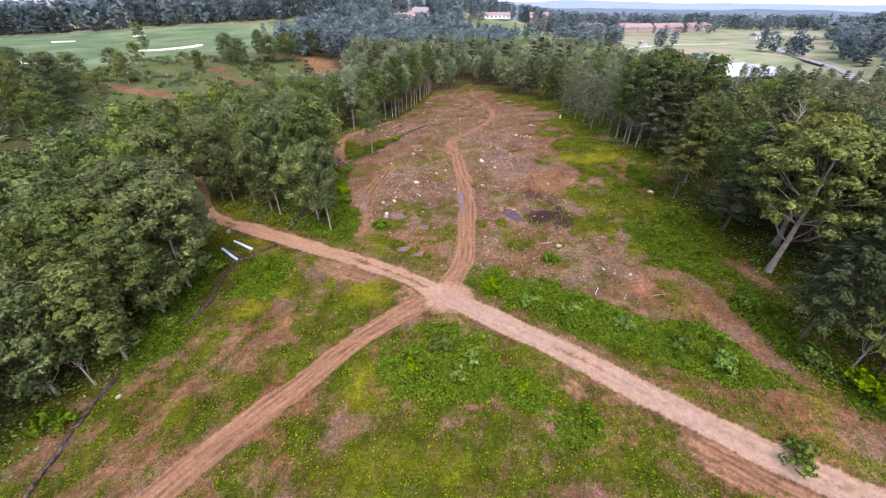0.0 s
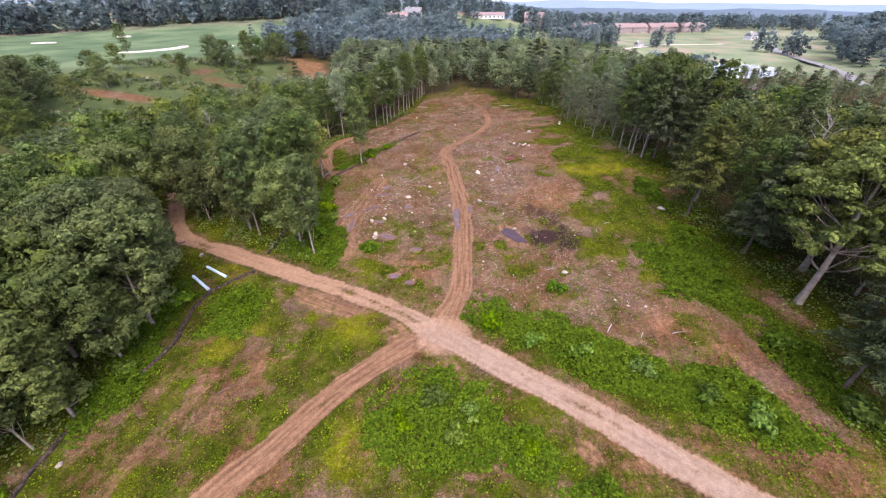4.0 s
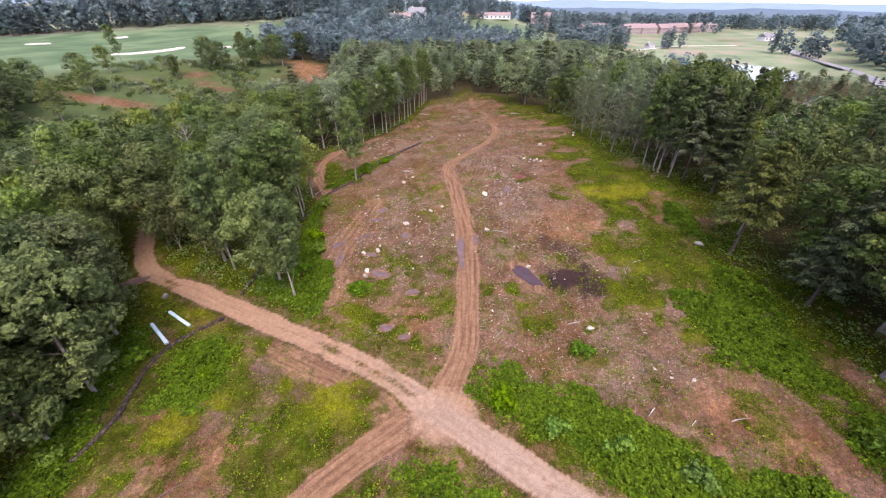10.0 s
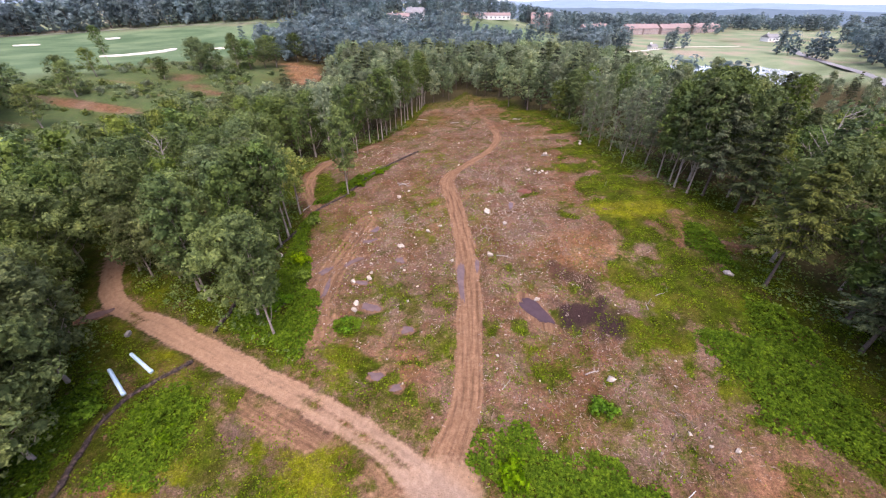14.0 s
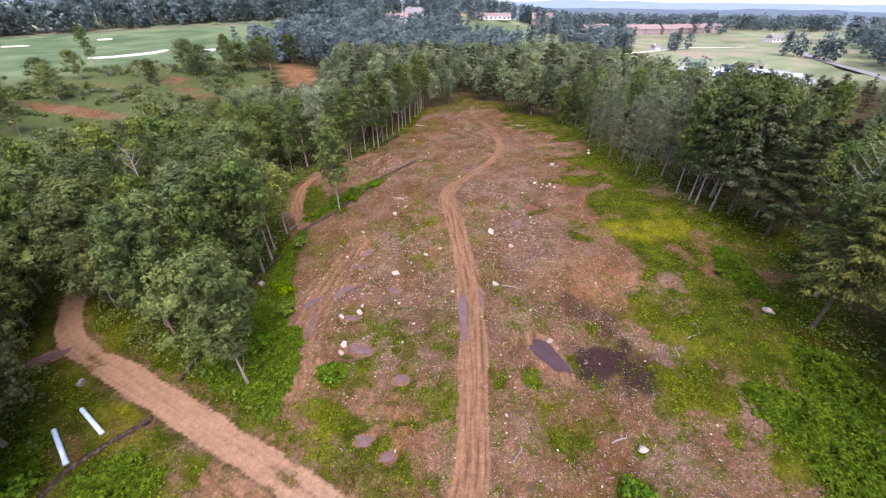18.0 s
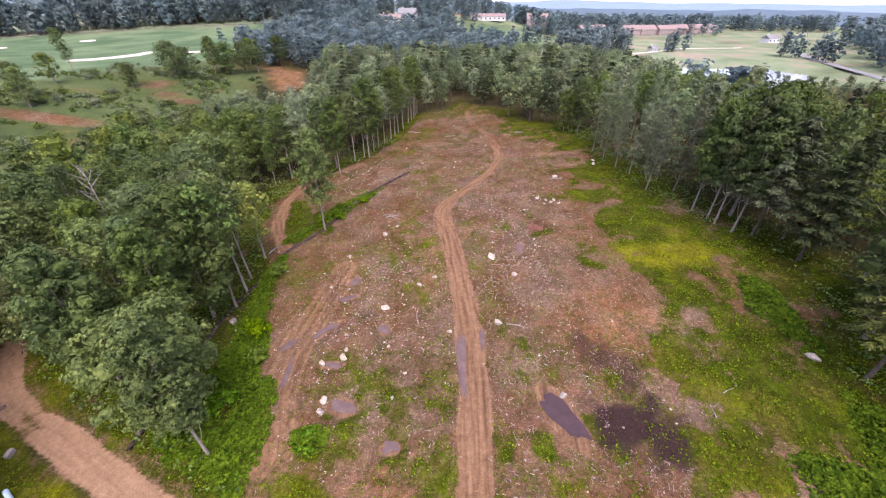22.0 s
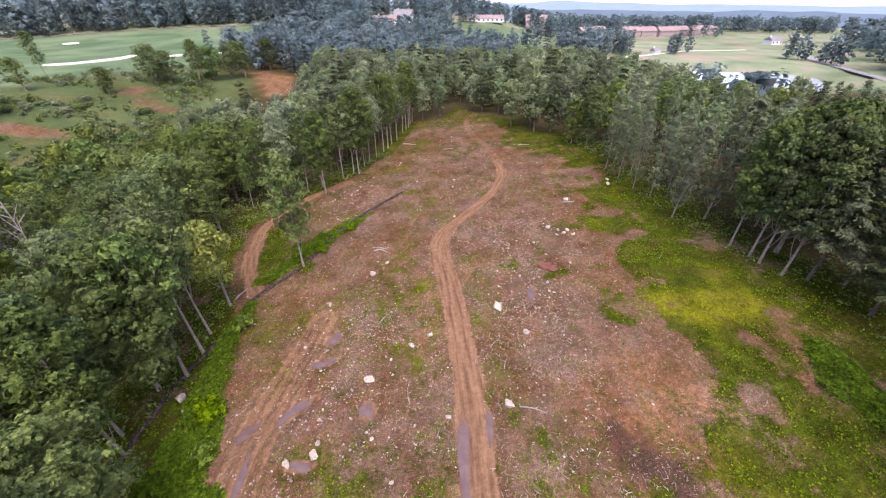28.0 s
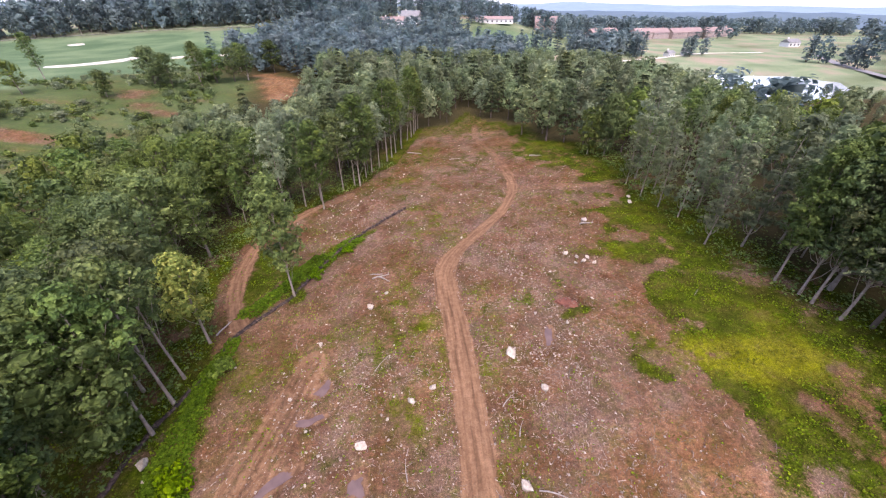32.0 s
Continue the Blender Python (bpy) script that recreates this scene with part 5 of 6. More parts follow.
for i, (x, y, s) in enumerate(BOULDERS):
    place_rock(x, y, s, i, r)
# lesser rocks, thickest on the stony west side of the clearing: x, y, spread, count
for cx, cy, sx, sy, count in ((-9, 73, 4.5, 6, 40), (-12, 83, 5, 7, 22), (-20.5, 122, 4.0, 6, 70), (11, 88, 3, 7, 26), (8, 100, 8, 12, 16), (-2, 60, 6, 8, 10), (24, 43.5, 3, 3, 7), (14, 52, 6, 6, 9), (-2, 140, 9, 12, 18), (-24.5, 72, 1.2, 7, 16)):
    for j in range(count):
        x, y = cx + r.normal(0, sx), cy + r.normal(0, sy)
        if bool(clear_of_ways(np.array([x]), np.array([y]), -0.2)[0]) and float(in_woods(np.array([x]), np.array([y]))[0]) < -1:
            place_rock(x, y, 0.08 + 0.20 * r.random() ** 2.4, j, r)


def pebbles():
    """Stones too small to pick apart, strewn over the bare soil."""
    x, y, q = scatter(-26, 32, 42, 150, 6.5, 103)
    w = 0.16 + 0.9 * np.exp(-((x + 9) / 7) ** 2 - ((y - 74) / 13) ** 2) + 0.7 * np.exp(-((x - 11) / 7) ** 2 - ((y - 88) / 16) ** 2) + 0.6 * np.exp(-((x + 18) / 6) ** 2 - ((y - 122) / 9) ** 2)
    ok = (q.random(len(x)) < w * 0.85 * (0.4 + 1.2 * step(0.4, 0.7, fbm(x, y, 3.0, 117, 2)))) & clear_of_ways(x, y, -0.3) & (in_woods(x, y) < -1) & (cover(x, y)["grass"] < 0.45) & (y > road_y(x) + 3)
    x, y = x[ok], y[ok]
    n = len(x)
    s = 0.03 + 0.12 * q.random(n) ** 3.4
    base = np.array([(1, 0, 0), (0, 1, 0), (-1, 0, 0), (0, -1, 0), (0, 0, 0.8), (0, 0, -0.6)])
    v = base[None] * s[:, None, None] * q.uniform(0.6, 1.3, (n, 6, 3))
    t = q.uniform(0, 6.28, n)
    c, d = np.cos(t)[:, None], np.sin(t)[:, None]
    v = np.stack([v[..., 0] * c - v[..., 1] * d + x[:, None], v[..., 0] * d + v[..., 1] * c + y[:, None], v[..., 2] + (height(x, y) + s * 0.3)[:, None]], -1)
    tri = np.array([(0, 1, 4), (1, 2, 4), (2, 3, 4), (3, 0, 4), (1, 0, 5), (2, 1, 5), (3, 2, 5), (0, 3, 5)])
    f = (np.arange(n)[:, None, None] * 6 + tri[None]).reshape(-1, 3)
    tagged(new("pebbles", mesh_of("pebbles", v.reshape(-1, 3), f, STONES)), "pale stones strewn over bare brown soil", "stones", kind="stuff")


def chips(name, label, mat, seed, share, size, slim):
    """Splinters, twigs and bark left by the clearing."""
    x, y, q = scatter(-24, 34, 40, 155, 9.0, seed)
    n1 = fbm(x, y, 5.0, seed + 2, 3)
    w = 0.10 + 0.9 * np.exp(-((x - 13) / 9) ** 2 - ((y - 76) / 26) ** 2) * step(0.3, 0.65, n1) * 1.6 + 0.5 * np.exp(-((x + 6) / 9) ** 2 - ((y - 78) / 18) ** 2) * step(0.4, 0.7, n1) + 0.6 * np.exp(-((x - 18) / 9) ** 2 - ((y - 48) / 7) ** 2)
    ok = (q.random(len(x)) < w * share) & clear_of_ways(x, y, -0.4) & (in_woods(x, y) < -1) & (ell(x, y, 18.2, 58.6, 3.2, 2.7, -30) > 1) & (y > road_y(x) + 3) & (cover(x, y)["grass"] < 0.5)
    x, y = x[ok], y[ok]
    n = len(x)
    ln, th = 0.08 + size * q.random(n) ** 3.2, slim * (0.4 + 0.9 * q.random(n))
    t, tilt = q.uniform(0, 6.28, n), q.normal(0, 0.15, n)
    ax = np.stack([np.cos(t) * np.cos(tilt), np.sin(t) * np.cos(tilt), np.sin(tilt)], 1)
    sd = np.stack([-np.sin(t), np.cos(t), np.zeros(n)], 1)
    up = np.array([0, 0, 1.0])
    p = np.stack([x, y, height(x, y) + 0.03], 1)
    rows = []
    for e, taper in ((-1, 1.0), (1, 0.55)):
        m = p + ax * (ln * e / 2)[:, None]
        w2 = (th * taper)[:, None]
        rows += [m + sd * w2 * 1.6, m - sd * w2 * 1.6, m + up * w2 * 1.8]
    v = np.stack(rows, 1)
    quad = np.array([(0, 1, 4, 3), (1, 2, 5, 4), (2, 0, 3, 5)])
    f = (np.arange(n)[:, None, None] * 6 + quad[None]).reshape(-1, 4)
    tagged(new(name, mesh_of(name, v.reshape(-1, 3), f, mat)), label, name.replace("_", " "), kind="stuff")


pebbles()
chips("wood_chips", "grey splinters and bark chips littering the soil", CHIPS, 107, 0.95, 0.5, 0.022)
chips("dark_twigs", "dark twigs and bark scraps littering the soil", TWIG, 127, 0.8, 0.6, 0.018)


def log_thing(x, y, turn, length, rad, bent, twigs, pale=True, seed=0):
    """A fallen stem with broken ends and a few stubs."""
    q = np.random.default_rng(seed)
    ob = tagged(new("fallen_log" if rad > 0.09 else "fallen_branch"), "bleached fallen branch lying on the soil" if pale else "dark fallen log lying on the soil", "log", "fallen wood on the clearing")
    ob.location, ob.rotation_euler = (x, y, h1(x, y) + rad * 0.8), (0, 0, radians(turn))
    runs = [0.0, 0.004, 0.2, 0.4, 0.6, 0.8, 0.996, 1.0]
    pts = [(length * (t - 0.5), bent * math.sin(math.pi * t), 0.05 * math.sin(7 * t)) for t in runs]
    v, f = tube(pts, [0.004 if t in (0.0, 1.0) else rad * (1 - 0.5 * t) for t in runs], 7)
    part("stem", mesh_of("stem", v, f, DEADWOOD if pale else BARK_DARK, True), ob)
    for j in range(twigs):
        t = q.uniform(0.2, 0.95)
        b = Vector((length * (t - 0.5), bent * math.sin(math.pi * t), 0))
        e = b + Vector((q.uniform(0.1, 0.5), q.choice((-1, 1)) * q.uniform(0.3, 0.9), q.uniform(0.0, 0.35)))
        part("twig", mesh_of("twig", *tube([b, b.lerp(e, 0.5), e], [rad * 0.4, rad * 0.28, 0.008], 5), DEADWOOD if pale else BARK_DARK), ob)


LOGS = [(9.0, 71.0, -18, 3.2, 0.07, 0.25, 3), (-9.6, 100.6, 25, 2.6, 0.12, 0.1, 1), (-9.0, 99.9, -30, 2.2, 0.11, 0.1, 0), (-10.3, 101.2, 5, 1.8, 0.09, 0.0, 0), (21.0, 44.0, 40, 1.6, 0.06, 0.05, 1), (32.2, 31.6, -45, 1.6, 0.10, 0.1, 2),
        (32.9, 30.9, -30, 1.1, 0.09, 0.0, 1), (16.0, 50.6, 12, 2.8, 0.08, 0.2, 2), (6.4, 49.6, 50, 1.5, 0.05, 0.0, 1), (13.0, 82.6, 60, 2.4, 0.05, 0.2, 3), (6.2, 79.6, 48, 2.0, 0.06, 0.1, 2), (7.0, 76.8, 70, 1.8, 0.05, 0.1, 2)]
LOGS_MORE = [(-3.2, 73.4, 100, 2.0, 0.05, 0.1, 1), (-7.0, 84.6, 62, 2.6, 0.04, 0.1, 1), (22.5, 45.6, -50, 2.2, 0.06, 0.1, 1), (27.8, 38.4, 10, 2.0, 0.07, 0.1, 1), (24.8, 59.8, 80, 1.4, 0.06, 0.0, 0), (27.6, 61.8, 20, 2.2, 0.05, 0.1, 2),
             (23.6, 112.5, 10, 2.4, 0.14, 0.1, 1), (-24.0, 33.2, 35, 3.4, 0.06, 0.2, 2), (2.0, 150.0, 20, 3.0, 0.1, 0.1, 1), (-9.0, 157.0, -12, 4.0, 0.16, 0.2, 4), (22, 148, 5, 3.0, 0.14, 0.1, 2), (-28.2, 91.0, 75, 2.6, 0.12, 0.1, 1), (-29.4, 60.7, 80, 2.4, 0.2, 0.1, 0)]
for i, row in enumerate(LOGS + LOGS_MORE):
    log_thing(*row, pale=i % 5 != 4 and i != 24, seed=200 + i)



def bark_pile(x, y, wide, tall, seed):
    """A low heap of red-brown bark with loose flakes lying on it."""
    q = np.random.default_rng(seed)
    ob = tagged(new("bark_pile"), "low heap of red-brown bark and rotten wood", "bark pile")
    ob.location = (x, y, h1(x, y))
    rings, sides = 6, 20
    verts, faces = [(0, 0, tall)], []
    for k in range(1, rings + 1):
        u = k / rings
        for j in range(sides):
            a = 2 * math.pi * j / sides
            r = wide * u * (1 + 0.22 * math.sin(2 * a + seed) + 0.12 * math.sin(5 * a) + q.normal(0, 0.05))
            verts.append((r * math.cos(a), 0.7 * r * math.sin(a), tall * (1 - u ** 1.6) + q.normal(0, 0.035) - 0.18 * (u == 1)))
    for k in range(rings - 1):
        for j in range(sides):
            w = (j + 1) % sides
            faces.append((1 + k * sides + j, 1 + k * sides + w, 1 + (k + 1) * sides + w, 1 + (k + 1) * sides + j))
    faces += [(0, 1 + j, 1 + (j + 1) % sides, 1 + (j + 2) % sides) for j in range(0, sides, 2)]
    part("heap", mesh_of("heap", verts, faces, BARK_RED), ob)
    for j in range(40):
        a, u = q.uniform(0, 6.28), q.random() ** 0.5
        p = Vector((wide * u * math.cos(a), 0.7 * wide * u * math.sin(a), tall * (1 - u ** 1.6) + 0.03))
        t = q.uniform(0, 6.28)
        way = Vector((math.cos(t), math.sin(t), q.normal(0, 0.2))) * q.uniform(0.08, 0.22)
        part("flake", mesh_of("flake", *tube([p - way, p, p + way], [0.03, 0.05, 0.015], 4), BARK_RED if j % 3 else TWIG), ob)


bark_pile(15.4, 92.9, 1.5, 0.30, 3)

# ---- silt socks, pipes, boards and stakes ----


def sock_thing(line, seed, label):
    """A long fabric sock filled with mulch, lying along a line in joined lengths."""
    q = np.random.default_rng(seed)
    ob = tagged(new("silt_sock"), label, "silt sock", "silt socks")
    total = sum(math.hypot(b[0] - a[0], b[1] - a[1]) for a, b in zip(line, line[1:]))
    stops = np.arange(0, total, 0.45)
    run = np.concatenate([[0], np.cumsum([math.hypot(b[0] - a[0], b[1] - a[1]) for a, b in zip(line, line[1:])])])
    px, py = np.interp(stops, run, [p[0] for p in line]), np.interp(stops, run, [p[1] for p in line])
    px, py = px + 0.10 * np.sin(stops * 1.7), py + 0.10 * np.cos(stops * 1.3)
    pz = base_height(px, py) - 0.02
    per, sides = 22, 9
    for k in range(0, len(stops) - 2, per):
        verts, faces = [], []
        idx = range(k, min(k + per + 1, len(stops)))
        for i in idx:
            a, b = max(i - 1, 0), min(i + 1, len(stops) - 1)
            way = Vector((px[b] - px[a], py[b] - py[a], 0)).normalized()
            side = Vector((way.y, -way.x, 0))
            fat = 0.28 + 0.05 * math.sin(2.3 * i) + q.normal(0, 0.03)
            if i == idx[0] or i == idx[-1]:
                fat *= 0.72
            for s in range(sides):
                t = 2 * math.pi * s / sides
                verts.append(Vector((px[i], py[i], pz[i] + 0.09)) + side * fat * math.cos(t) + Vector((0, 0, fat * 0.78 * math.sin(t))))
        n = len(idx)
        for i in range(n - 1):
            for s in range(sides):
                w = (s + 1) % sides
                faces.append((i * sides + s, i * sides + w, (i + 1) * sides + w, (i + 1) * sides + s))
        part("sock_length", mesh_of("sock_length", verts, faces, SOCK, True), ob)
    for i in range(6, len(stops) - 3, 14):
        bm = bmesh.new()
        bmesh.ops.create_cube(bm, size=1.0, matrix=Matrix.Translation((px[i], py[i] + 0.05, pz[i] + 0.35)) @ Matrix.Diagonal((0.06, 0.06, 0.8, 1)))
        me = bpy.data.meshes.new("stake")
        bm.to_mesh(me)
        me.materials.append(BARK_DARK)
        part("stake", me, ob, "weathered wooden stake")


sock_thing(FENCE_LOW, 1, "black silt sock lying beside the weeds and woods")
sock_thing(FENCE_HIGH, 2, "black silt sock along the wood's edge")


def pipe_thing(a, b, rad):
    """A hollow plastic pipe with a wider bell at one end."""
    a, b = Vector((*a, h1(*a) + rad)), Vector((*b, h1(*b) + rad))
    ob = tagged(new("plastic_pipe"), "pale blue-white plastic drain pipe lying on grass", "pipe", "drain pipes")
    ob.location = a.lerp(b, 0.5)
    way = (b - a)
    ln = way.length
    ob.rotation_euler = way.to_track_quat("X", "Z").to_euler()
    h = ln / 2

    def shell(x0, x1, r0, r1):
        v, f = tube([(x0, 0, 0), (x1, 0, 0), (x1 + 0.001, 0, 0), (x0 - 0.001, 0, 0), (x0, 0, 0)], [r0, r0, r1, r1, r0], 18)
        return v, f
    part("barrel", mesh_of("barrel", *shell(-h, h, rad, rad * 0.9), PVC, True), ob)
    part("bell", mesh_of("bell", *shell(h - 0.4, h + 0.05, rad * 1.14, rad * 1.01), PVC, True), ob)


pipe_thing((-38.2, 54.8), (-33.9, 52.2), 0.21)
pipe_thing((-39.3, 52.6), (-35.2, 49.4), 0.21)


def board_thing(x, y, turn, size, mat, name, label, lean=0.0):
    bm = bmesh.new()
    bmesh.ops.create_cube(bm, size=1.0, matrix=Matrix.Diagonal((*size, 1)))
    bmesh.ops.bevel(bm, geom=list(bm.edges), offset=min(size) * 0.15, segments=1)
    me = bpy.data.meshes.new(name)
    bm.to_mesh(me)
    me.materials.append(mat)
    ob = tagged(new(name, me), label, name.replace("_", " "))
    ob.location, ob.rotation_euler = (x, y, h1(x, y) + size[2] * 0.48), (0, lean, radians(turn))


board_thing(-40.4, 51.0, -42, (1.9, 0.5, 0.12), BARK_PALE, "wooden_board", "short grey plank lying near the pipes")
board_thing(-40.9, 58.0, 100, (0.8, 0.42, 0.5), DEADWOOD, "tree_stump", "pale cut stump in the grass")
board_thing(19.8, 39.1, 10, (0.07, 0.04, 1.3), WHITE, "survey_stake", "white survey stake standing in weeds", 0.12)
board_thing(23.2, 38.0, 60, (0.06, 0.04, 1.0), WHITE, "survey_stake", "white survey stake standing in weeds", -0.1)
for x, y, t in ((-5.4, 110.0, 20), (-17.4, 87.2, 50), (25.2, 60.2, 5), (30.8, 93.1, 30)):
    board_thing(x, y, t, (0.05, 0.05, 0.9), DEADWOOD, "survey_stake", "thin grey survey stake in bare soil", 0.15)

# ---- the golf course, fields, pond, houses and far woods ----


def flat_patch(name, outline, mat, lift, label, category, kind="", thick=0.25):
    """A low cushion of sand or water with an uneven rim, laid on the ground."""
    bm = bmesh.new()
    top = [bm.verts.new((x, y, float(height(np.array([x]), np.array([y]))[0]) + lift)) for x, y in outline]
    low = [bm.verts.new((v.co.x, v.co.y, v.co.z - thick)) for v in top]
    bm.faces.new(top)
    for k in range(len(top)):
        bm.faces.new((top[k - 1], low[k - 1], low[k], top[k]))
    bmesh.ops.triangulate(bm, faces=[f for f in bm.faces if len(f.verts) > 4])
    me = bpy.data.meshes.new(name)
    bm.to_mesh(me)
    me.materials.append(mat)
    return tagged(new(name, me), label, category, kind=kind)


def band(line, half, wob, seed):
    """An outline of uneven width round a line."""
    q = np.random.default_rng(seed)
    pts = [Vector(p) for p in smooth_line(line, 2)]
    left, right = [], []
    for i, p in enumerate(pts):
        way = (pts[min(i + 1, len(pts) - 1)] - pts[max(i - 1, 0)]).normalized()
        side = Vector((way.y, -way.x))
        end = math.sin(math.pi * (i + 0.6) / (len(pts) + 0.2)) ** 0.5
        left.append(tuple(p + side * half * end * (1 + q.normal(0, wob))))
        right.append(tuple(p - side * half * end * (1 + q.normal(0, wob))))
    return left + right[::-1]


for i, (line, half) in enumerate((([(-222, 197), (-212, 199), (-201, 198)], 3.2), ([(-296, 306), (-290, 311), (-285, 314)], 3.5), ([(-193, 251), (-183, 259), (-176, 271), (-174, 281), (-176, 291)], 3.6),
                                  ([(-155, 288), (-150, 291), (-146, 295)], 3.0), ([(-268, 352), (-262, 359)], 4.0), ([(-136, 300), (-131, 304)], 2.2))):
    flat_patch("sand_bunker", band(line, half, 0.12, 300 + i), SAND, 0.35, "pale sand bunker in a green fairway", "bunker", thick=0.8)


def pond_outline():
    a = np.linspace(0, 2 * math.pi, 40, endpoint=False)
    r = 1 + 0.10 * np.sin(3 * a + 1) + 0.06 * np.sin(5 * a)
    u, v = 52 * r * np.cos(a), 37 * r * np.sin(a)
    c, s = math.cos(radians(12)), math.sin(radians(12))
    return [(172 + p * c - q * s, 283 + p * s + q * c) for p, q in zip(u, v)]


bm = bmesh.new()
bm.faces.new([bm.verts.new((x, y, -2.3)) for x, y in pond_outline()])
me = bpy.data.meshes.new("pond")
bm.to_mesh(me)
me.materials.append(POND)
tagged(new("pond", me), "still grey pond reflecting the sky", "pond", kind="structure")


def lane(name, line, half, mat, label):
    pts = [Vector(p) for p in smooth_line(line, 2)]
    v, f = [], []
    for i, p in enumerate(pts):
        way = (pts[min(i + 1, len(pts) - 1)] - pts[max(i - 1, 0)]).normalized()
        side = Vector((way.y, -way.x)) * half
        for s in (-1, 1):
            w = p + side * s
            v.append((w.x, w.y, h1(p.x, p.y) + 0.3))
        if i:
            k = 2 * i
            f.append((k - 2, k - 1, k + 1, k))
    tagged(new(name, mesh_of(name, v, f, mat, True)), label, "road", kind="structure")


lane("road_by_pond", [(301, 402), (268, 349), (254, 308), (246, 278), (238, 256), (229, 240), (215, 222), (203, 200)], 3.0, ASPHALT, "narrow grey road on the bank of a pond")
lane("road_in_field", [(83, 322), (120, 348), (161, 366), (205, 396), (262, 410)], 1.6, SAND, "pale farm lane across a meadow")
lane("road_by_golf", [(-390, 358), (-320, 402), (-230, 438), (-165, 425), (-118, 400)], 2.2, ASPHALT, "grey lane under the trees beyond the golf course")


def house(name, x, y, turn, size, roof_h, roof, wall, cols, floors, label, chimneys=1):
    """A house with pitched roof, windows in rows and chimneys."""
    w, d, h = size
    ob = tagged(new(name), label, "house", "houses in the distance")
    ob.location, ob.rotation_euler = (x, y, h1(x, y) - 0.3), (0, 0, radians(turn))

    def box(n, parent, c, s, mat):
        b = bmesh.new()
        bmesh.ops.create_cube(b, size=1.0, matrix=Matrix.Translation(c) @ Matrix.Diagonal((*s, 1)))
        m = bpy.data.meshes.new(n)
        b.to_mesh(m)
        m.materials.append(mat)
        return part(n, m, parent)
    box("wall", ob, (0, 0, h / 2), (w, d, h), wall)
    e = 0.5
    v = [(-w / 2 - e, -d / 2 - e, h), (w / 2 + e, -d / 2 - e, h), (w / 2 + e, d / 2 + e, h), (-w / 2 - e, d / 2 + e, h), (-w / 2 - e, 0, h + roof_h), (w / 2 + e, 0, h + roof_h)]
    m = bpy.data.meshes.new("roof")
    m.from_pydata(v, [], [(0, 1, 5, 4), (2, 3, 4, 5), (0, 4, 3), (1, 2, 5), (3, 2, 1, 0)])
    m.materials.append(roof)
    top = part("roof", m, ob)
    for c in range(chimneys):
        box("chimney", top, (-w * 0.3 + c * w * 0.55, 0.6, h + roof_h), (0.9, 0.9, 2.0), wall)
    for fl in range(floors):
        for c in range(cols):
            win = box("window", ob, (-w / 2 + (c + 0.5) * w / cols, -d / 2 - 0.02, (fl + 0.55) * h / floors), (w / cols * 0.42, 0.12, h / floors * 0.5), WHITE)
            box("pane", win, (-w / 2 + (c + 0.5) * w / cols, -d / 2 - 0.08, (fl + 0.55) * h / floors), (w / cols * 0.34, 0.06, h / floors * 0.4), DARKGLASS)


# a row of brick terraces beyond the meadow
for i in range(6):
    house("terrace_house", 208 + i * 25.5, 523 + i * 12.5 + (3 if i % 2 else 0), 26, (25, 11, 6.5), 4.2, BRICK, WALLS, 7, 2, "long red-brick terrace with a tiled roof", 2)
house("terrace_house", 146, 466, 30, (34, 11, 6.0), 4.0, BRICK, WALLS, 8, 2, "long red-brick terrace with a tiled roof", 2)
house("white_house", -48, 436, 10, (20, 10, 5), 3, BRICK, WHITE, 6, 2, "large white house among trees on a hill", 2)
house("white_house", -33, 446, -12, (16, 10, 6), 4, ASPHALT, WHITE, 4, 2, "large white house among trees on a hill")
house("long_house", 42, 462, 4, (34, 9, 3.5), 2.4, BRICK, WHITE, 8, 1, "low white building with a red roof")
house("brick_house", 92, 468, -8, (20, 11, 8), 5, BRICK, WALLS, 5, 2, "red-brick house with white gables")
house("small_house", 166, 373, 20, (6, 5, 2.6), 1.8, ASPHALT, WHITE, 3, 1, "small white hut beside a meadow lane")
house("small_house", 184, 384, 5, (5, 4, 2.6), 1.6, ASPHALT, WHITE, 2, 1, "small white hut beside a meadow lane")
house("small_house", 330, 470, 15, (14, 9, 4), 3, ASPHALT, WHITE, 3, 1, "small white house at the edge of a wood")

# single trees on the rough ground in front of the golf course
for kind, x, y, tall in (("pole", -160, 216, 17), ("maple", -151, 196, 11), ("oak", -148, 178, 12), ("maple", -141, 172, 13), ("sapling", -127, 203, 9), ("oak", -119, 219, 15), ("oak", -114, 222, 13), ("oak", -122, 226, 13), ("pole", -106, 229, 17),
                         ("oak", -103, 236, 14), ("oak", -98, 242, 14), ("maple", -110, 238, 14), ("oak", -144, 141, 17), ("oak", -136, 128, 15), ("maple", -141, 122, 15), ("pine", -147, 129, 16), ("oak", -155, 128, 16), ("oak", -158, 143, 15), ("oak", -150, 158, 14), ("maple", -132, 145, 13), ("oak", -128, 118, 14), ("oak", -163, 150, 15), ("maple", -146, 116, 15), ("oak", -168, 138, 15), ("oak", -137, 110, 15), ("oak", -149, 147, 16), ("maple", -153, 137, 15), ("pine", -138, 135, 14), ("maple", -160, 160, 12), ("maple", -94, 247, 15), ("oak", -90, 268, 15), ("maple", -104, 262, 13)):
    plant(kind, x, y, tall, rng, wide=1.35)

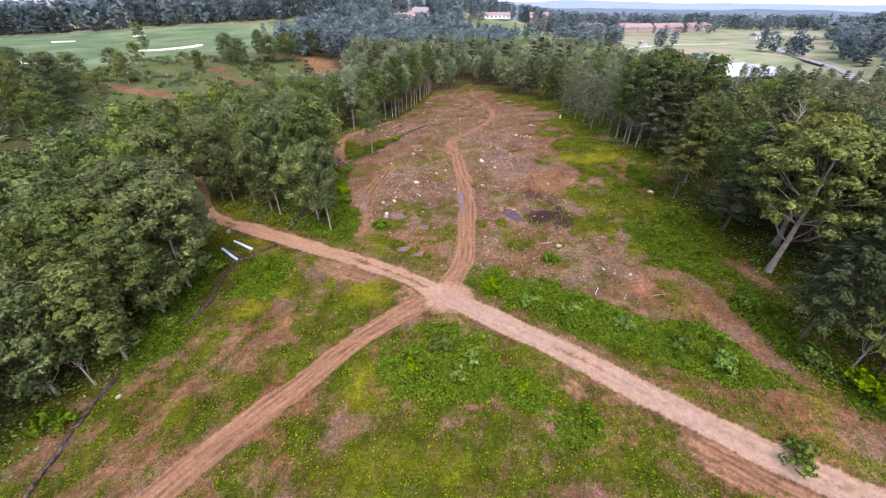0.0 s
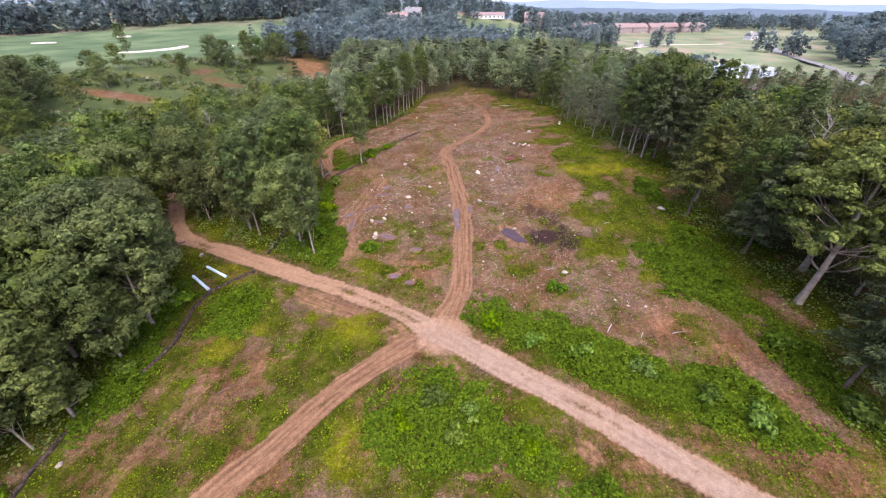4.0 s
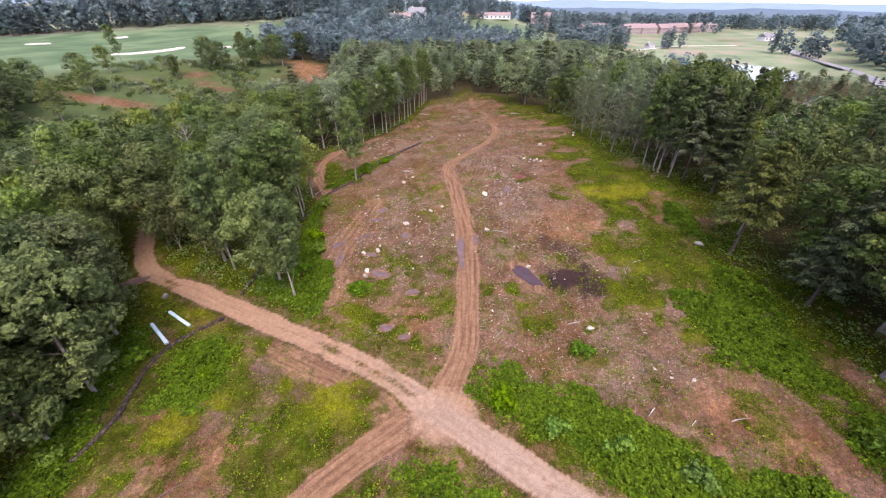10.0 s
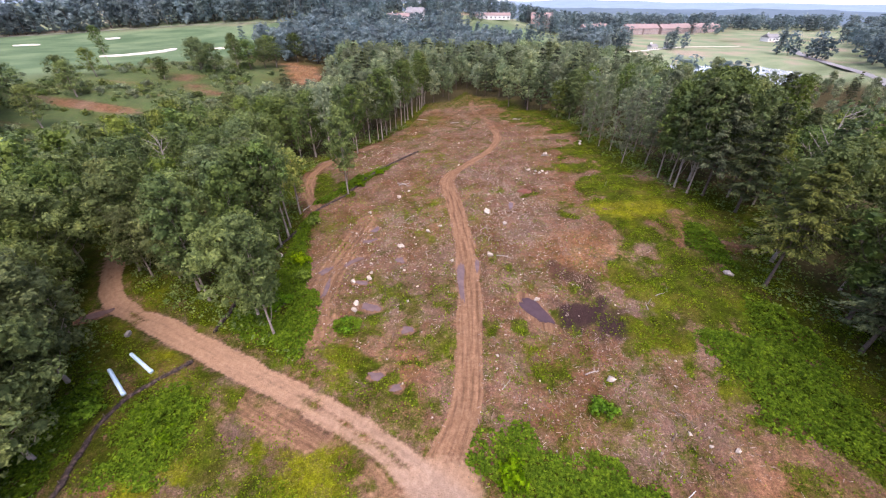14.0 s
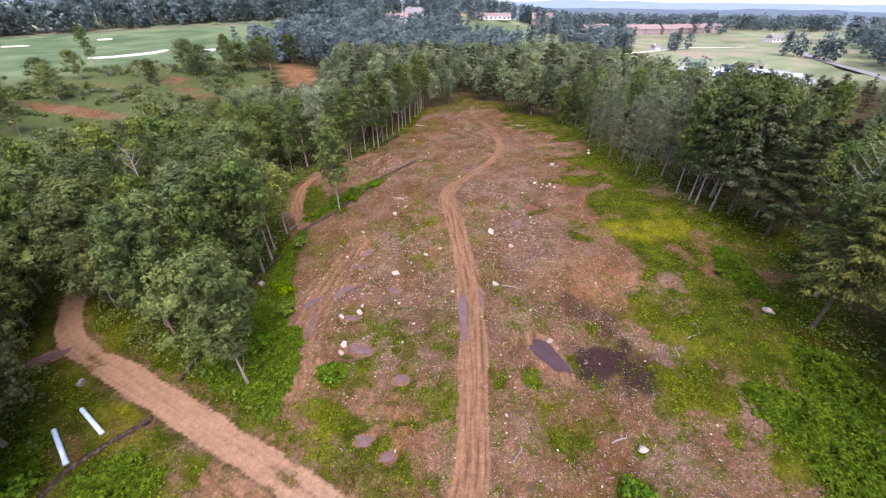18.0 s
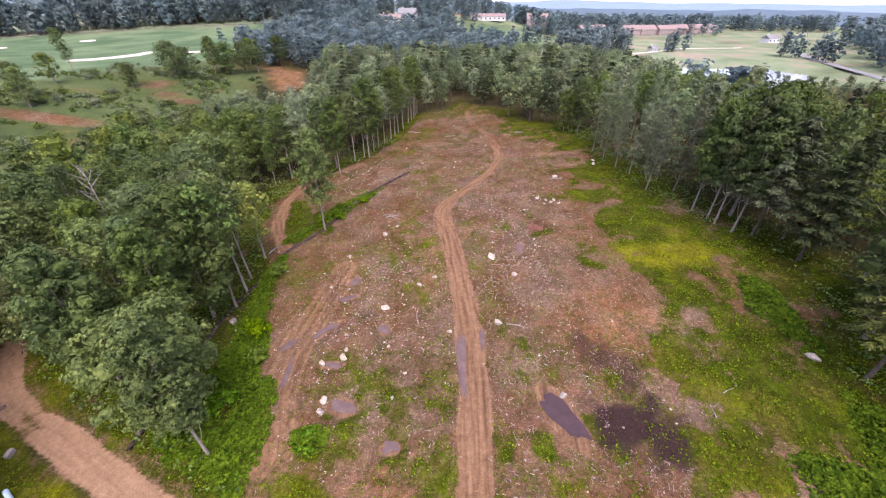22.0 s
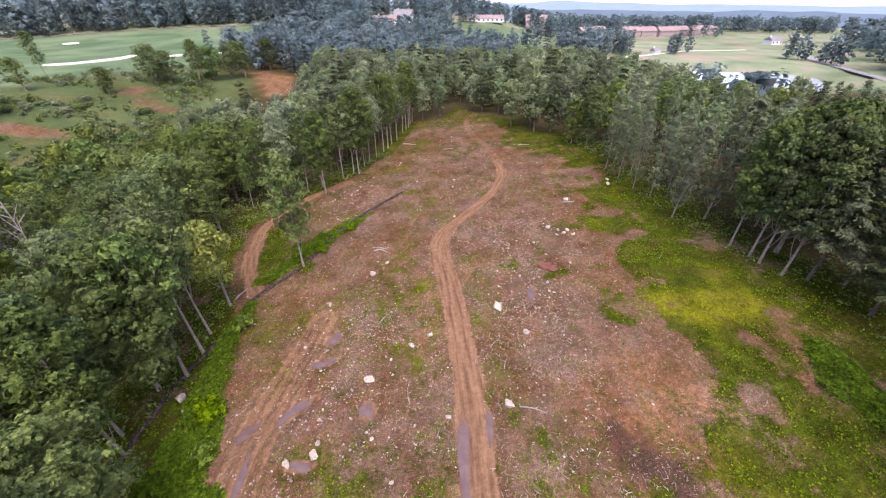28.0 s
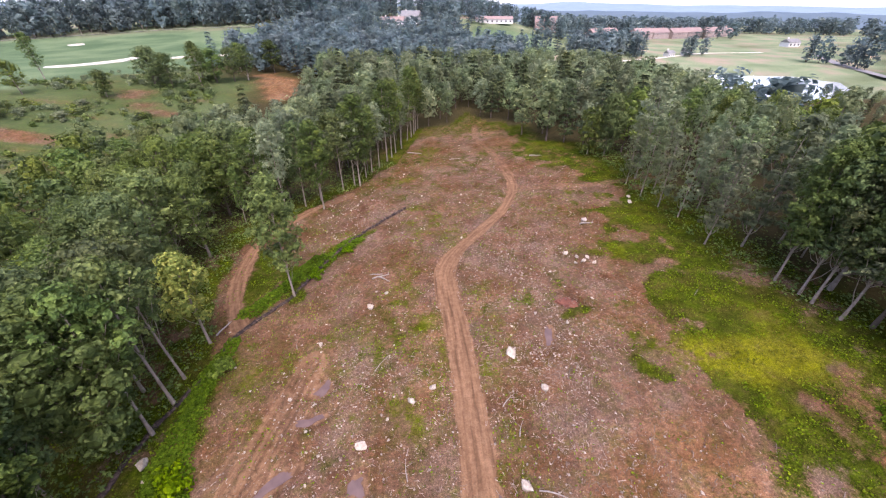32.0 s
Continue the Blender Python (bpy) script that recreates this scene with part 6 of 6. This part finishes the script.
FAR_BROAD = [broad_tree(s, 17, w, 0.08, 200, 1.6, BARK_DARK, LEAF_FAR_HAZE, 13, simple=True) for s, w in ((51, 9.0), (52, 8.0), (53, 10))]
FAR_PINE = [pine_tree(54, 18, 6.5, 0.1, 200, 1.9, BARK_DARK, LEAF_FAR_HAZE, True)]
FAR_TALL = [broad_tree(s, 19, 7.5, 0.26, 200, 1.6, BARK_PALE, LEAF_FAR_HAZE, 12, simple=True) for s in (55, 56)]


def open_land(x, y):
    c = cover(x, y)
    return (c["lawn"] > 0.3) | (c["meadow"] > 0.3) | (ell(x, y, 176, 283, 68, 46, 12) < 1) | (ell(x, y, -131, 180, 46, 78, -18) < 1.05) | (ell(x, y, -84, 256, 14, 12) < 1)


def behind_golf(x, y):
    edge = np.interp(x, [-460, -383, -318, -228, -165, -115], [330, 358, 402, 440, 428, 398])
    return (y > edge + 4) & (y < edge + 60) & (x < -105)


def hill_woods(x, y):
    d = ~open_land(x, y) & (y > 262) & (x > -118) & (x < np.interp(y, [262, 330, 400, 430, 560], [34, 48, 100, 118, 122])) & (np.hypot(x + 42, y - 436) > 24) & (ell(x, y, 62, 462, 50, 14, 0) > 1)
    return d & (y < 505)


def valley_woods(x, y):
    d = ~open_land(x, y) & (x > 96) & (y > 170)
    front = along([(146, 466), (208, 523), (340, 590)], x, y)[0]
    hillside = (x > hill_foot(y) + 3) & (y > 180) & (y < 560)
    keep = hillside | (y > 545) | ((x < 112) & (y < 225)) | ((y > 420) & (y < 520) & (x < 190) & (fbm(x, y, 30, 133, 2) > 0.45))
    return d & (front > 13) & keep & (x < 560) & (y < 700)


def meadow_clumps(x, y):
    return ((ell(x, y, 256, 347, 5, 18, 20) < 1) | (ell(x, y, 256, 318, 4, 9, 20) < 1) | (ell(x, y, 150, 425, 24, 12) < 1) | (ell(x, y, 215, 425, 18, 4, 15) < 1) | (ell(x, y, 181, 377, 16, 5, 20) < 1) | (ell(x, y, 128, 372, 20, 16) < 1) | (ell(x, y, 100, 352, 16, 26) < 1)) & (np.hypot(x - 166, y - 373) > 9)


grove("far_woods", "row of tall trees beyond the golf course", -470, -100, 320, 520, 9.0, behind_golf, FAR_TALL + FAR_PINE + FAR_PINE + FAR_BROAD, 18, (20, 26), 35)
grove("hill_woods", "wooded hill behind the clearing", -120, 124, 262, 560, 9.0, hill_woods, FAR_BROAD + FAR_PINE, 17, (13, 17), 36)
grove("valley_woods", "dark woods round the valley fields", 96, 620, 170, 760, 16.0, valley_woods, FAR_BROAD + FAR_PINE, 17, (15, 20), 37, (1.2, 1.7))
def slope_woods(x, y):
    """The lower wood that runs down to the pond."""
    edge = np.interp(y, [0, 80, 130, 200, 240, 270], [80, 78, 80, 88, 84, 70])
    return (x >= edge) & (x < np.interp(y, [40, 90, 140, 200, 250], [120, 160, 205, 218, 150])) & (y < 255) & (ell(x, y, 176, 283, 68, 46, 12) > 1.05)


grove("slope_woods", "wood on the slope down to a pond", 60, 225, 20, 256, 9.6, slope_woods, MID_BROAD + MID_PINE, 17.8, (5.5, 8.5), 39)
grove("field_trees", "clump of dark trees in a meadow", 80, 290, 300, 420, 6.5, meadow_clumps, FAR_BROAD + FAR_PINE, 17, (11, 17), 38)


def ridge(name, dist, top, waves, mat, label, seed):
    """A far wooded ridge closing the view."""
    a = np.linspace(radians(-100), radians(100), 220)
    n1 = fbm(a * 1000, a * 0, 260, seed, 4)
    crest = top + waves * (n1 - 0.5) * 2
    x, y = dist * np.sin(a), dist * np.cos(a)
    rows = [(x * 0.82, y * 0.82, np.full(len(a), -30.0)), (x * 0.93, y * 0.93, crest * 0.55 - 8), (x, y, crest), (x * 1.1, y * 1.1, crest * 0.2 - 40)]
    v = np.concatenate([np.stack(r_, 1) for r_ in rows])
    n = len(a)
    f = [(k * n + i, k * n + i + 1, (k + 1) * n + i + 1, (k + 1) * n + i) for k in range(3) for i in range(n - 1)]
    tagged(new(name, mesh_of(name, v, f, mat, True)), label, "hills", kind="structure")


def haze_glow_material(name, a, b):
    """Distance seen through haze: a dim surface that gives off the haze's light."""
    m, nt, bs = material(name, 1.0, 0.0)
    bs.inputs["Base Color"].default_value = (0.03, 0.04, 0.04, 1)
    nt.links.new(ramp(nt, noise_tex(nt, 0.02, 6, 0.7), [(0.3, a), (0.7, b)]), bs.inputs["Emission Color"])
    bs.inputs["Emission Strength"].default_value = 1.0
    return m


# the haze's blue is put into both ridges as emission
ridge("backdrop_hills", 1100, 22, 13, haze_glow_material("hazy wooded hills", (0.055, 0.078, 0.11), (0.075, 0.10, 0.14)), "hazy blue-green wooded hills", 141)
ridge("backdrop_mountains", 2300, 30, 14, haze_glow_material("far hills in glowing blue haze", (0.13, 0.175, 0.24), (0.16, 0.21, 0.28)), "pale blue far mountains under haze", 151)


def sky_backdrop():
    """Added glowing sheet that stands for pale haze over the farthest hills."""
    a = np.linspace(radians(-115), radians(115), 90)
    x, y = 3250 * np.sin(a), 3250 * np.cos(a)
    n = len(a)
    v = np.concatenate([np.stack([x, y, np.full(n, -60.0)], 1), np.stack([x, y, np.full(n, 190.0)], 1)])
    f = [(i, i + 1, n + i + 1, n + i) for i in range(n - 1)]
    tagged(new("backdrop_sky", mesh_of("backdrop_sky", v, f, haze_glow_material("bright haze", (0.38, 0.41, 0.45), (0.43, 0.45, 0.47)))), "bright hazy sky low over the hills", "sky", kind="structure")


sky_backdrop()


BUSHES = [broad_tree(s, 3.0, 3.6, 0.02, 70, 0.75, BARK_DARK, m, 7, simple=True) for s, m in ((81, LEAF_BROAD), (82, LEAF_MID_HAZE), (83, LEAF_LIGHT))]


def rough_ground(x, y):
    return (ell(x, y, -131, 180, 46, 78, -18) < 1.0) & (fbm(x, y, 14, 173, 3) > 0.5) & (along([(-124, 216), (-108, 198), (-100, 196)], x, y)[0] > 5) & (ell(x, y, -132, 166, 20, 7, 0) > 1)


grove("scrub", "low green bushes on rough ground", -182, -86, 108, 262, 3.5, rough_ground, BUSHES, 3.0, (0.6, 2.4), 171, (0.9, 1.7))
